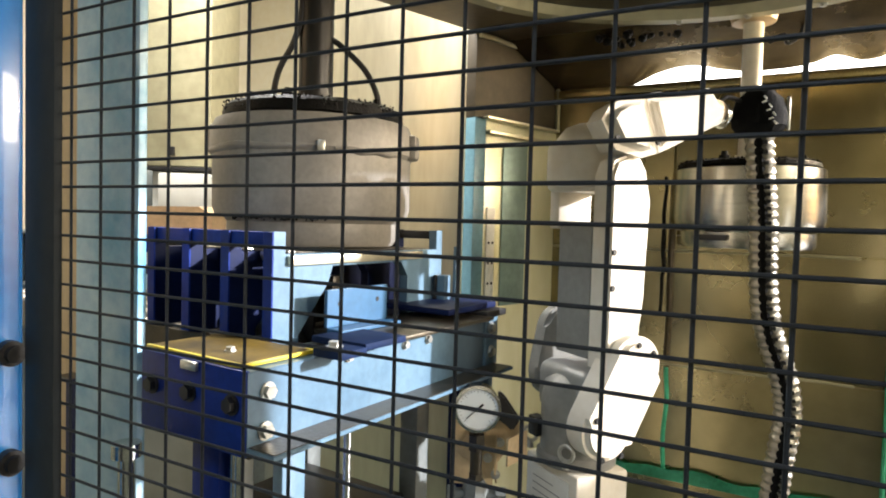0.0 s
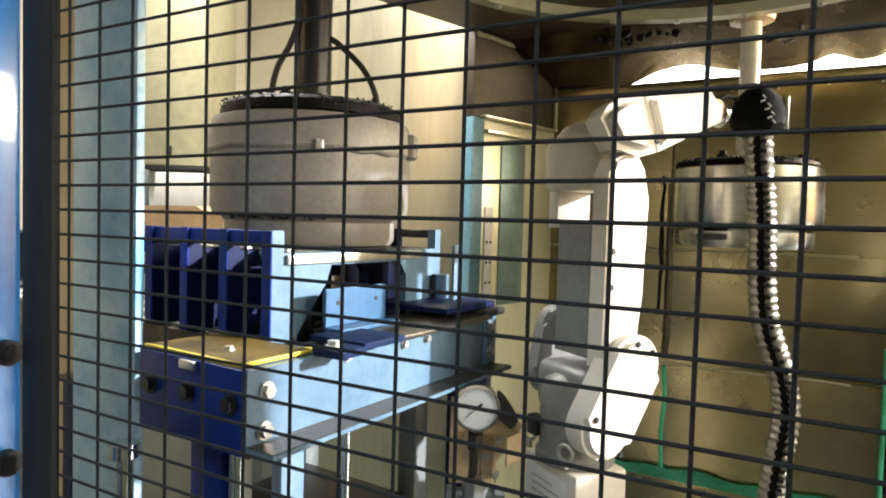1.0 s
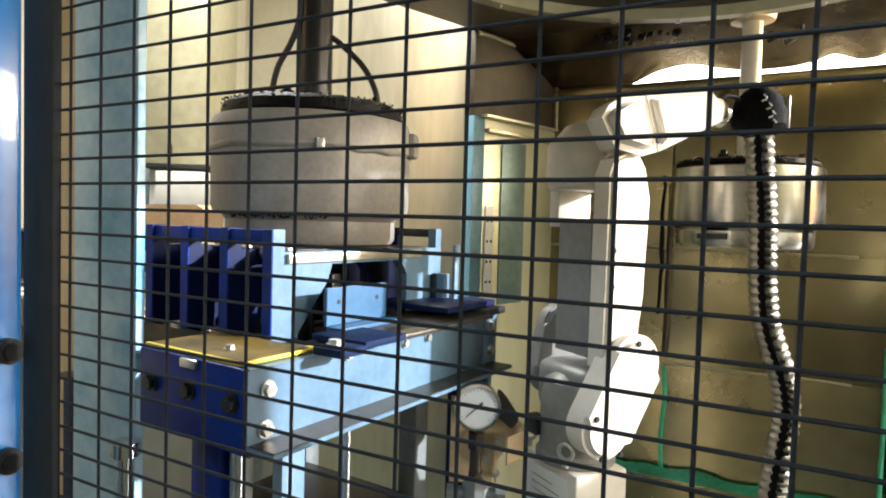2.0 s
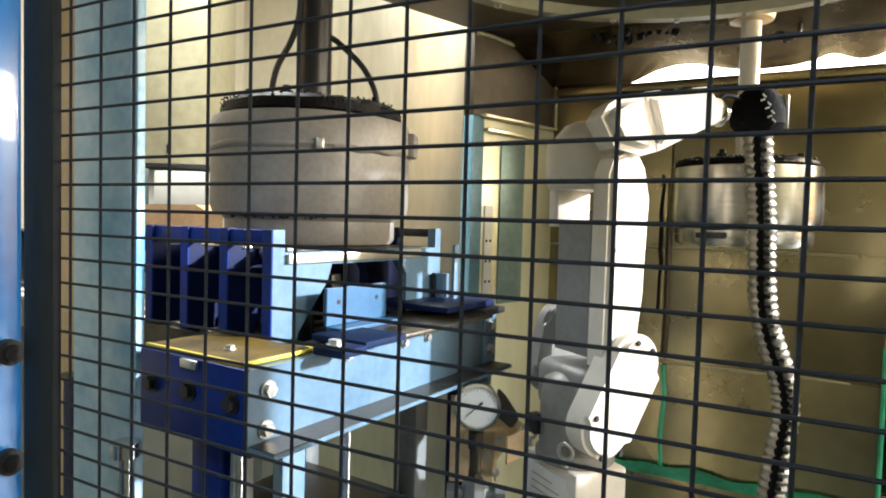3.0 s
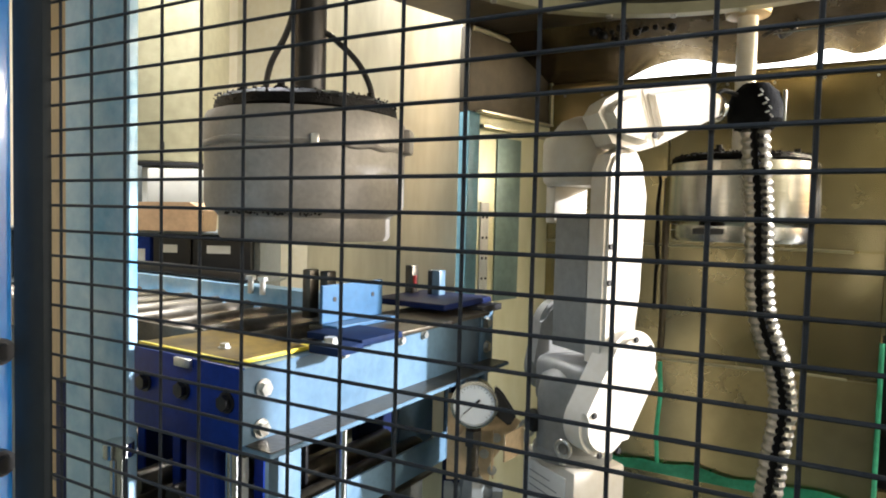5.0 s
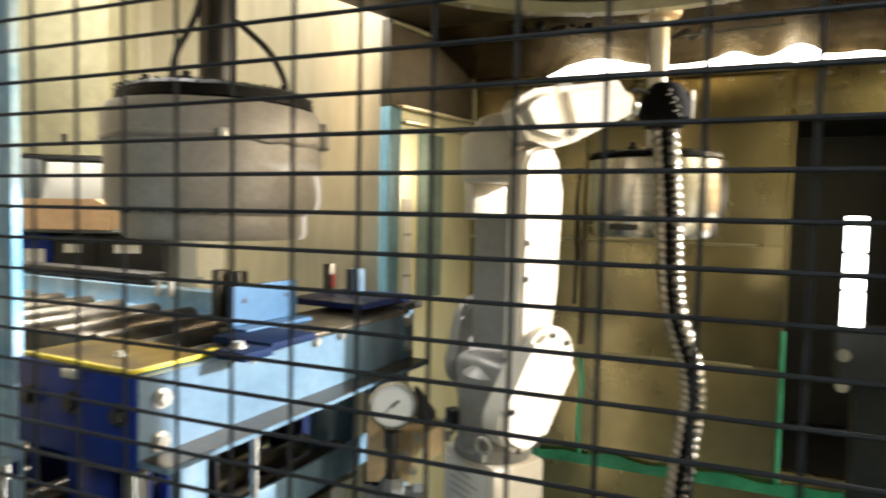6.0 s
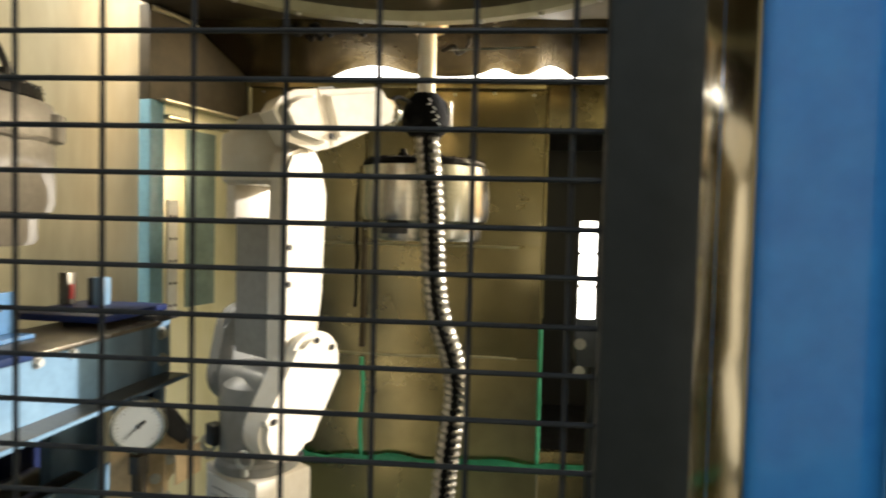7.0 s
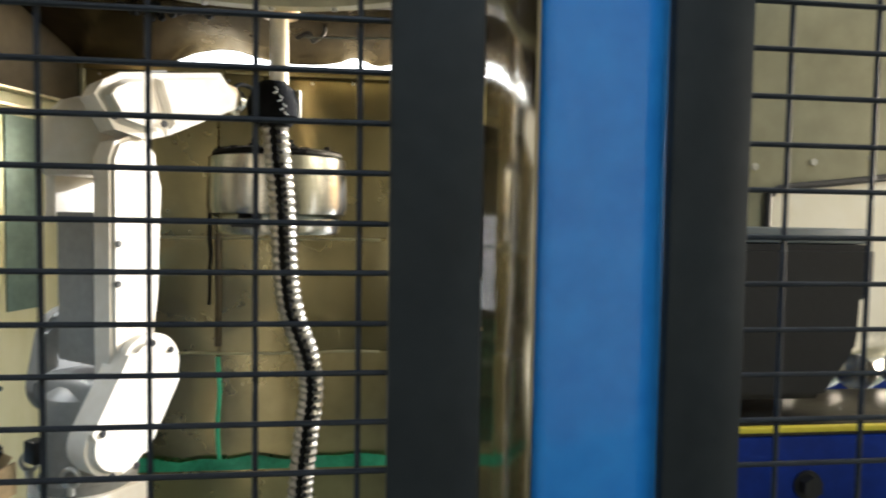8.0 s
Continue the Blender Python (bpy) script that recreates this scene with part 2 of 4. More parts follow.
def smooth_path(points, steps=8):
    """Points on a Catmull-Rom curve through the given ones."""
    pts = [Vector(p) for p in points]
    pts = [2 * pts[0] - pts[1]] + pts + [2 * pts[-1] - pts[-2]]
    out = []
    for i in range(1, len(pts) - 2):
        a, b, c, d = pts[i - 1 : i + 3]
        for s in range(steps):
            t = s / steps
            out.append(0.5 * (2 * b + (c - a) * t + (2 * a - 5 * b + 4 * c - d) * t * t + (3 * b - a - 3 * c + d) * t**3))
    return out + [pts[-2]]


def mesh_of(name, bm, mat, smooth=False):
    bmesh.ops.recalc_face_normals(bm, faces=bm.faces[:])
    me = bpy.data.meshes.new(name)
    bm.to_mesh(me)
    bm.free()
    me.materials.append(mat)
    if smooth:
        me.shade_smooth()
        me.set_sharp_from_angle(angle=radians(35))
    return me


def part(name, bm, mat, parent=None, label="", smooth=True, m=None):
    ob = new(name, mesh_of(name, bm, mat, smooth))
    if parent:
        ob.parent = parent
    if m:
        ob.matrix_basis = m
    return tagged(ob, label)


def same(name, mesh, parent, m):
    ob = new(name, mesh)
    ob.parent, ob.matrix_basis = parent, m
    return ob


def thing(name, m, label, category, group="", kind=""):
    ob = new(name)
    ob.matrix_basis, ob.empty_display_size = m, 0.05
    return tagged(ob, label, category, group, kind)


def structure(name, bm, mat, label, category, smooth=False):
    return tagged(part(name, bm, mat, None, "", smooth), label, category, "", "structure")


def bolt_mesh(name, r, h, mat, washer=True):
    """A hexagon bolt head with its washer, along +z."""
    bm = bmesh.new()
    if washer:
        cyl(bm, (0, 0, 0), (0, 0, h * 0.25), r * 1.35, 16)
    vs = cyl(bm, (0, 0, h * 0.2), (0, 0, h), r, 6)
    return mesh_of(name, bm, mat)


TOX = pose(0, 0, 0, 0, 90, 0)
TOMY = pose(0, 0, 0, 90, 0, 0)


def nbox(name, mat, x0, x1, y0, y1, z0, z1, parent=None, bev=0.002, label="", smooth=True):
    bm = bmesh.new()
    box(bm, x0, x1, y0, y1, z0, z1, bev)
    return part(name, bm, mat, parent, label, smooth)


# ---- hall ----
def slab(name, mat, x0, x1, y0, y1, z0, z1, label, category):
    bm = bmesh.new()
    box(bm, x0, x1, y0, y1, z0, z1)
    return structure(name, bm, mat, label, category)


HX0, HX1, HY0, HY1, HTOP = -4.0, 3.4, -3.0, 3.4, 2.4
slab("floor", M["floor"], HX0 - 0.2, HX1 + 4.0, HY0 - 0.2, HY1 + 0.2, FLOOR - 0.1, FLOOR, "dark green-grey painted workshop floor", "floor")
slab("ceiling", M["hall"], HX0, HX1, HY0, HY1, HTOP, HTOP + 0.1, "plain grey workshop ceiling", "ceiling")
slab("wall_north", M["cream"], HX0, HX1, HY1, HY1 + 0.15, FLOOR, HTOP, "cream painted workshop wall", "wall")
slab("wall_south", M["hall"], HX0, HX1, HY0 - 0.15, HY0, FLOOR, HTOP, "grey painted workshop wall", "wall")
slab("wall_west", M["cream"], HX0 - 0.15, HX0, HY0, HY1, FLOOR, HTOP, "cream painted workshop wall", "wall")
# wall out of view; gate and door openings are added to let light in
bm = bmesh.new()
box(bm, HX1, HX1 + 0.15, HY0, -0.3, FLOOR, HTOP)
box(bm, HX1, HX1 + 0.15, -0.3, 0.6, 0.85, HTOP)
box(bm, HX1, HX1 + 0.15, 0.6, 1.5, FLOOR, HTOP)
# unseen outside stub added to keep the sun out of the door opening
box(bm, HX1 + 0.15, HX1 + 2.1, 0.6, 0.7, FLOOR, 2.0)
box(bm, HX1, HX1 + 0.15, 1.5, HY1, 2.0, HTOP)
structure("wall_east", bm, M["hall"], "unseen grey workshop wall with openings added for sun and fill lamps", "wall")


# ---- spray booth ----
BOLT_RIM = bolt_mesh("rim_bolt", 0.006, 0.005, M["zinc"])
BACK = 1.46


def booth():
    wall = thing("wall_booth", pose(0, 0, 0), "brown-stained stainless booth back wall with panel seams", "wall", "", "structure")
    # panels with a shallow cushion, around the dark opening
    rng = random.Random(4)
    cols = [(-0.665, -0.303), (-0.297, 0.205)]
    rows = [(-0.73, -0.402), (-0.398, -0.085), (-0.081, 0.38)]
    for x0, x1 in cols:
        for z0, z1 in rows:
            bm = bmesh.new()
            n = 8
            grid = [[bm.verts.new((x0 + (x1 - x0) * i / n, BACK - 0.009 * math.sin(math.pi * i / n) * math.sin(math.pi * j / n) - 0.003 * noise.noise((i * 0.7 + x0 * 9, j * 0.7, z0 * 7)) * (0 < i < n and 0 < j < n), z0 + (z1 - z0) * j / n)) for i in range(n + 1)] for j in range(n + 1)]
            for j in range(n):
                for i in range(n):
                    bm.faces.new((grid[j][i], grid[j][i + 1], grid[j + 1][i + 1], grid[j + 1][i]))
            loop = grid[0][:-1] + [grid[j][n] for j in range(n)] + grid[n][:0:-1] + [grid[j][0] for j in range(n, 0, -1)]
            back = [bm.verts.new((v.co.x, BACK + 0.006, v.co.z)) for v in loop]
            for k in range(len(loop)):
                bm.faces.new((loop[k], back[k], back[(k + 1) % len(loop)], loop[(k + 1) % len(loop)]))
            part("panel", bm, M["steelwall"], wall)
    nbox("panel", M["steelwall"], 0.211, 0.62, BACK - 0.004, BACK + 0.02, 0.245, 0.38, wall)
    nbox("panel", M["steelwall"], 0.211, 0.62, BACK - 0.004, BACK + 0.02, FLOOR, -0.66, wall)
    nbox("backing", M["steelwall"], -0.70, 0.209, BACK + 0.007, BACK + 0.03, FLOOR, 0.375, wall)
    # opening behind the right bay, its darkness painted as a black box
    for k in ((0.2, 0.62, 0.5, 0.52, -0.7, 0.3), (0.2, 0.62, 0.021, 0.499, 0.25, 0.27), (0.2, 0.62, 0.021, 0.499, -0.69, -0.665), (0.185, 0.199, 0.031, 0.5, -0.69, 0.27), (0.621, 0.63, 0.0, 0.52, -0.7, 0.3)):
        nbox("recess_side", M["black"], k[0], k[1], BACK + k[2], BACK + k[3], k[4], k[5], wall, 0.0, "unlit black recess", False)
    # seam strips, rivets
    for x in (-0.300,):
        bm = bmesh.new()
        tube(bm, [(x + 0.010 * noise.noise((0, z * 9, 1)), BACK - 0.002, z) for z in [0.1 - 0.06 * k for k in range(9)]], 0.009, 8)
        part("seam", bm, M["soot"], wall)
        bm = bmesh.new()
        tube(bm, [(x + 0.006 * noise.noise((0, z * 9, 1)), BACK - 0.004, z) for z in [-0.41 - 0.03 * k for k in range(11)]], 0.006, 8)
        part("seam", bm, M["green"], wall, "green sealant bead")
    bm = bmesh.new()
    tube(bm, [(0.208, BACK - 0.003, -0.3 - 0.025 * k) for k in range(17)], 0.006, 8)
    part("seam", bm, M["green"], wall, "greenish sealant bead")
    nbox("seam", M["steelwall"], 0.2045, 0.2125, BACK - 0.008, BACK - 0.0045, -0.28, 0.374, wall, 0.001)
    for z in (-0.083, -0.4):
        bm = bmesh.new()
        tube(bm, [(-0.64 + 0.06 * k, BACK - 0.001, z + 0.004 * noise.noise((k * 0.8, z, 0))) for k in range(14)], 0.004, 6)
        part("seam", bm, M["dullolive"], wall)
    bm = bmesh.new()
    # wavy green kick strip at the foot
    top = [(-0.64 + 0.03 * k, -0.690 + 0.020 * noise.noise((k * 0.31, 2, 0))) for k in range(36)]
    a = [bm.verts.new((x, BACK - 0.016, -0.722)) for x, z in top]
    b = [bm.verts.new((x, BACK - 0.014, z)) for x, z in top]
    for i in range(35):
        bm.faces.new((a[i], a[i + 1], b[i + 1], b[i]))
    bmesh.ops.solidify(bm, geom=bm.faces[:], thickness=0.004)
    part("kick_strip", bm, M["green"], wall, "glossy green sealant strip along the foot")
    bm = bmesh.new()
    tube(bm, [(-0.322 + 0.012 * noise.noise((0, k * 0.5, 4)), BACK - 0.008, 0.12 - 0.035 * k) for k in range(12)], 0.007, 8, [0.004 + 0.005 * abs(noise.noise((k * 0.9, 3, 1))) for k in range(12)])
    part("tar_run", bm, M["tar"], wall, "black tar run beside the seam")
    rivet = bolt_mesh("rivet", 0.004, 0.003, M["zinc"], False)
    for k in range(11):
        same("rivet", rivet, wall, pose(-0.60 + 0.11 * k, BACK - 0.006, 0.345 - 0.004 * (k % 2)) @ TOMY)
    # booth side: narrow far panel, blue corner upright, bright sheet behind the loading side
    side = thing("wall_side", pose(-0.735, 1.148, 0, 0, 0, -16), "stained stainless side panel with a pale perforated strip", "wall", "", "structure")
    nbox("panel", M["olive"], -0.012, 0, 0.0, 0.33, FLOOR, 0.2545, side)
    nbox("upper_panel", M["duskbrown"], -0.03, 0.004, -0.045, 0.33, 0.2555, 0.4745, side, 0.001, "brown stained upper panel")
    nbox("inspection_panel", M["teal"], 0.0005, 0.005, 0.075, 0.18, -0.25, 0.2, side, 0.001, "pale blue-green access panel")
    nbox("lip", M["brightsheet"], 0.0, 0.02, 0.0, 0.32, 0.215, 0.225, side)
    nbox("mounting_strip", M["white"], 0.001, 0.006, 0.012, 0.045, -0.27, 0.02, side, 0.001, "pale perforated strip")
    hole = bolt_mesh("hole", 0.004, 0.002, M["black"], False)
    for k in range(5):
        for d in (0.02, 0.036):
            same("hole", hole, side, pose(0.006, d, -0.02 - 0.055 * k) @ TOX)
    bm = bmesh.new()
    tube(bm, [(0.008, -0.04 + 0.06 * k, 0.466 + 0.002 * (k % 2)) for k in range(7)], 0.007, 6)
    part("corner_trim", bm, M["brightsheet"], side, "pale folded corner strip")
    nbox("corner_angle", M["dullolive"], 0.006, 0.016, 0.305, 0.318, 0.256, 0.455, side, 0.001)
    nbox("ledge", M["brightsheet"], 0.0045, 0.030, -0.02, 0.30, 0.252, 0.2585, side, 0.001, "narrow pale ledge")
    for k in range(6):
        same("hole", hole, side, pose(0.018, 0.0 + 0.055 * k, 0.2586))
    nbox("upright", M["dimblue"], -0.03, 0.006, -0.045, -0.001, FLOOR, 0.2545, side, 0.003, "dull blue painted upright")
    sheet = thing("wall_sheet", pose(-0.80, 1.165, 0), "bright cream-coloured sheet metal wall with drips", "wall", "", "structure")
    nbox("panel", M["brightsheet"], -0.527, -0.003, 0, 0.012, FLOOR, 1.3, sheet)
    # ceiling of the booth with the carousel disc let into it
    bm = bmesh.new()
    low = [bm.verts.new((x, y, 0.475)) for x, y in ((0.56, 0.03), (0.56, BACK + 0.03), (-0.64, BACK + 0.03), (-0.745, 1.13), (-0.874, 0.75), (-1.10, 0.03))]
    high = [bm.verts.new((v.co.x, v.co.y, 0.49)) for v in low]
    bm.faces.new(low)
    bm.faces.new(high[::-1])
    for k in range(6):
        bm.faces.new((low[k], high[k], high[(k + 1) % 6], low[(k + 1) % 6]))
    structure("ceiling_booth", bm, M["soot"], "soot-blackened booth ceiling sheet", "ceiling")
    disc = thing("carousel", pose(-0.11, 0.59, 0.463), "brown-stained steel carousel disc under the booth ceiling", "carousel")
    bm = bmesh.new()
    lathe(bm, [(0, -0.012), (0.50, -0.012), (0.50, 0.008), (0, 0.008)], 96)
    part("plate", bm, M["soot"], disc, "sooty disc plate")
    bm = bmesh.new()
    lathe(bm, [(0.501, -0.012), (0.515, -0.03), (0.545, -0.03), (0.55, -0.02), (0.55, 0.01), (0.501, 0.01)], 96)
    part("rim", bm, M["dullolive"], disc, "pale worn rim")
    bm = bmesh.new()
    cyl(bm, (0, 0, -0.03), (0, 0, -0.0125), 0.07, 32)
    part("hub", bm, M["machine"], disc)
    for k in range(24):
        a = 2 * math.pi * k / 24
        same("rim_bolt", BOLT_RIM, disc, pose(0.53 * math.cos(a), 0.53 * math.sin(a), -0.0302, 180, 0, 0))
    # hood sheet whose ragged lower edge outlines the added glow panel behind it
    edge = [(-0.66, 0.376), (-0.43, 0.376), (-0.40, 0.388), (-0.36, 0.407), (-0.30, 0.420), (-0.25, 0.419), (-0.19, 0.402), (-0.13, 0.391), (-0.07, 0.390), (-0.02, 0.392), (0.03, 0.401), (0.06, 0.417), (0.085, 0.409),
            (0.12, 0.394), (0.16, 0.398), (0.205, 0.424), (0.24, 0.416), (0.265, 0.393), (0.31, 0.391), (0.36, 0.396), (0.42, 0.382), (0.50, 0.378), (0.52, 0.378)]
    xs = np.arange(-0.72, 0.53, 0.0125)
    zs = np.interp(xs, [p[0] for p in edge], [p[1] for p in edge])
    zs = np.convolve(np.pad(zs, 1, mode="edge"), [0.25, 0.5, 0.25], "valid")
    bm = bmesh.new()
    rows_ = []
    for j in range(7):
        q = j / 6
        rows_.append([bm.verts.new((x, BACK - 0.006 - 0.24 * q - 0.012 * math.sin(math.pi * q) * (1 + noise.noise((x * 7, q, 2))), z + (0.477 - z) * q**0.8 + 0.004 * noise.noise((x * 11, q * 3, 5)) * (0 < j < 6))) for x, z in zip(xs, zs)])
    for j in range(6):
        for i in range(len(xs) - 1):
            bm.faces.new((rows_[j][i], rows_[j][i + 1], rows_[j + 1][i + 1], rows_[j + 1][i]))
    bmesh.ops.solidify(bm, geom=bm.faces[:], thickness=0.003)
    tagged(part("hood_sheet", bm, M["soot2"], None, ""), "ragged brown steel hood sheet above the back wall", "hood", "", "structure")
    # added glowing panel for the lit patch on the hood; also stops sun leaks
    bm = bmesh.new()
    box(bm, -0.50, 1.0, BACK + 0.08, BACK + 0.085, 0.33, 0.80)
    tagged(part("backdrop", bm, M["daylight"], None, "", False), "glowing panel added for the lit patch along the hood", "daylight", "", "structure")
    nbox("trim", M["steelwall"], -0.66, 0.2, BACK - 0.022, BACK - 0.012, 0.355, 0.377)
    tagged(bpy.data.objects["trim"], "narrow riveted steel edge strip", "trim", "", "structure")
    # soot lumps and a hanging clip under the hood
    bm = bmesh.new()
    rng = random.Random(8)
    for k in range(26):
        c = Vector((-0.36 + rng.uniform(-0.1, 0.1), 1.24 + rng.uniform(-0.05, 0.05), 0.452 + rng.uniform(-0.006, 0.004)))
        bmesh.ops.create_icosphere(bm, subdivisions=1, radius=rng.uniform(0.004, 0.012), matrix=Matrix.Translation(c))
    tagged(part("soot_crust", bm, M["tar"], None, ""), "black lumpy soot crust under the booth ceiling", "soot", "", "stuff")
    clip = thing("pipe_clip", pose(-0.036, 1.30, 0.42), "black wire clip with a thin bright rod under the hood", "clip")
    bm = bmesh.new()
    tube(bm, smooth_path([(-0.04, 0, 0.0), (-0.01, -0.01, 0.012), (0.0, 0, -0.006), (0.025, 0.005, 0.014), (0.03, 0, 0.04)]), 0.005, 8)
    part("clip", bm, M["black"], clip)
    bm = bmesh.new()
    cyl(bm, (-0.02, -0.01, 0), (0.2, -0.01, 0.008), 0.003, 8)
    part("rod", bm, M["chrome"], clip, "thin bright rod")
    # stainless column and jamb on the open side
    col = thing("steel_column", pose(0.190, 0, 0, 0, 0, -3), "polished stainless steel corner column of the booth", "column")
    nbox("cheek", M["polished"], 0, 0.0024, 0.003, 0.20, FLOOR, 0.75, col, 0.0008, "mirror-bright side sheet")
    nbox("body", M["polished"], 0.003, 0.07, 0.078, 0.20, FLOOR, 0.75, col, 0.003)


booth()


# ---- mesh fence ----
def mesh_panel(x0, x1, tube_w, cols, z_rows, label):
    z0, z1 = FLOOR + 0.12, 0.75
    p = thing("mesh_panel", pose(0, 0, 0), label, "fence panel", "mesh fence panels")
    for a, b in ((x0, x0 + tube_w), (x1 - 0.046, x1)):
        nbox("stile", M["slate"], a, b, -0.012, -0.0025, z0, z1, p, 0.002)
    for a, b in ((z0, z0 + 0.04), (z1 - 0.04, z1)):
        nbox("rail", M["slate"], x0 + tube_w, x1 - 0.046, -0.012, -0.0025, a, b, p, 0.002)
    rng = random.Random(int(x0 * 1000))
    bm = bmesh.new()
    cyl(bm, (0, 0, z0 + 0.03), (0, 0, z1 - 0.03), 0.0015, 8)
    up = mesh_of("wire", bm, M["wire"], True)
    for x in cols:
        same("wire", up, p, pose(x + rng.uniform(-0.0006, 0.0006), 0.0014, 0, 0, rng.uniform(-0.05, 0.05), 0))
    bm = bmesh.new()
    tube(bm, [(x0 + tube_w - 0.010, -0.001, 0), (x1 - 0.036, -0.001, 0)], 0.0015, 8)
    across = mesh_of("wire", bm, M["wire"], True)
    for z in z_rows:
        same("wire", across, p, pose(0, -0.0004, z + rng.uniform(-0.0004, 0.0004), 0, rng.uniform(-0.04, 0.04), 0))
    return p


mesh_panel(-0.712, 0.161, 0.054, [0.05 * i for i in range(-13, 3)], [0.025 * j for j in range(-41, 28)], "slate grey steel fence panel with welded rectangular wire mesh")
mesh_panel(0.258, 1.15, 0.043, [0.330 + 0.0505 * i for i in range(16)], [-0.004 + 0.025 * j for j in range(-41, 28)], "slate grey steel fence panel with welded rectangular wire mesh")


def fence_post(x0, x1, y, label):
    p = thing("fence_post", pose((x0 + x1) / 2, y, FLOOR), label, "fence post", "blue fence posts")
    w = (x1 - x0) / 2
    bm = bmesh.new()
    box(bm, -w, w, -0.0325, 0.0325, 0.01, 2.1, 0.008, seg=4)
    part("tube", bm, M["post"], p)
    nbox("base_plate", M["post"], -0.07, 0.07, -0.07, 0.07, 0, 0.01, p, 0.002)
    nbox("cap", M["black"], -w - 0.001, w + 0.001, -0.0335, 0.0335, 2.1, 2.11, p, 0.002)
    b = bolt_mesh("bolt", 0.008, 0.008, M["zinc"])
    for x in (-0.055, 0.055):
        for y in (-0.055, 0.055):
            same("bolt", b, p, pose(x, y, 0.01))
    return p


post_l = fence_post(-0.800, -0.742, -0.0275, "glossy blue square steel fence post with a black latch")
post_r = fence_post(0.193, 0.266, 0.0345, "glossy blue square steel fence post with rounded corners")
for z in (1.02, 0.90):
    bm = bmesh.new()
    cyl(bm, (0.0285, 0.014, z), (0.040, 0.014, z), 0.014, 18)
    cyl(bm, (0.040, 0.014, z), (0.047, 0.014, z), 0.009, 18)
    part("latch", bm, M["black"], post_l, "round black latch knob")


# ---- loading station: pillar, conveyor, lift ----
pil = thing("pillar", pose(0, 0, 0), "pale blue galvanised sheet pillar beside the conveyor", "pillar")
nbox("sheet", M["galv"], -0.962, -0.825, 0.19, 0.2, FLOOR, 1.3, pil, 0.003)
nbox("edge_strip", M["galv"], -0.8245, -0.815, 0.192, 0.206, FLOOR, 1.3, pil, 0.002, "pale bright edge strip")
nbox("board", M["ply"], -1.3, -0.985, 0.30, 0.32, FLOOR, 1.3)
tagged(bpy.data.objects["board"], "tan plywood board standing behind the pillar", "board")

CONV = pose(-0.545, 0.14, 0, 0, 0, -4)
BOLT = bolt_mesh("bolt", 0.0085, 0.008, M["zinc"])
BOLT_DARK = bolt_mesh("bolt", 0.0095, 0.009, M["black"])
BOLT_SMALL = bolt_mesh("bolt", 0.006, 0.006, M["zinc"])


def channel(name, mat, x_face, depth, y0, y1, z0, z1, lip, parent, label=""):
    """A steel channel along y: web with its outer face at x_face, flanges towards +x."""
    bm = bmesh.new()
    t = 0.006
    prof = [(x_face - t, z0), (x_face + lip, z0), (x_face + lip, z0 + t), (x_face, z0 + t), (x_face, z1), (x_face - depth, z1), (x_face - depth, z1 - t), (x_face - t, z1 - t)]
    a = [bm.verts.new((x, y0, z)) for x, z in prof]
    b = [bm.verts.new((x, y1, z)) for x, z in prof]
    bm.faces.new(a)
    bm.faces.new(b[::-1])
    for i in range(len(prof)):
        j = (i + 1) % len(prof)
        bm.faces.new((a[i], b[i], b[j], a[j]))
    bmesh.ops.bevel(bm, geom=[e for e in bm.edges if e.calc_length() > 0.2], offset=0.0012, segments=1, affect="EDGES")
    return part(name, bm, mat, parent, label, False)


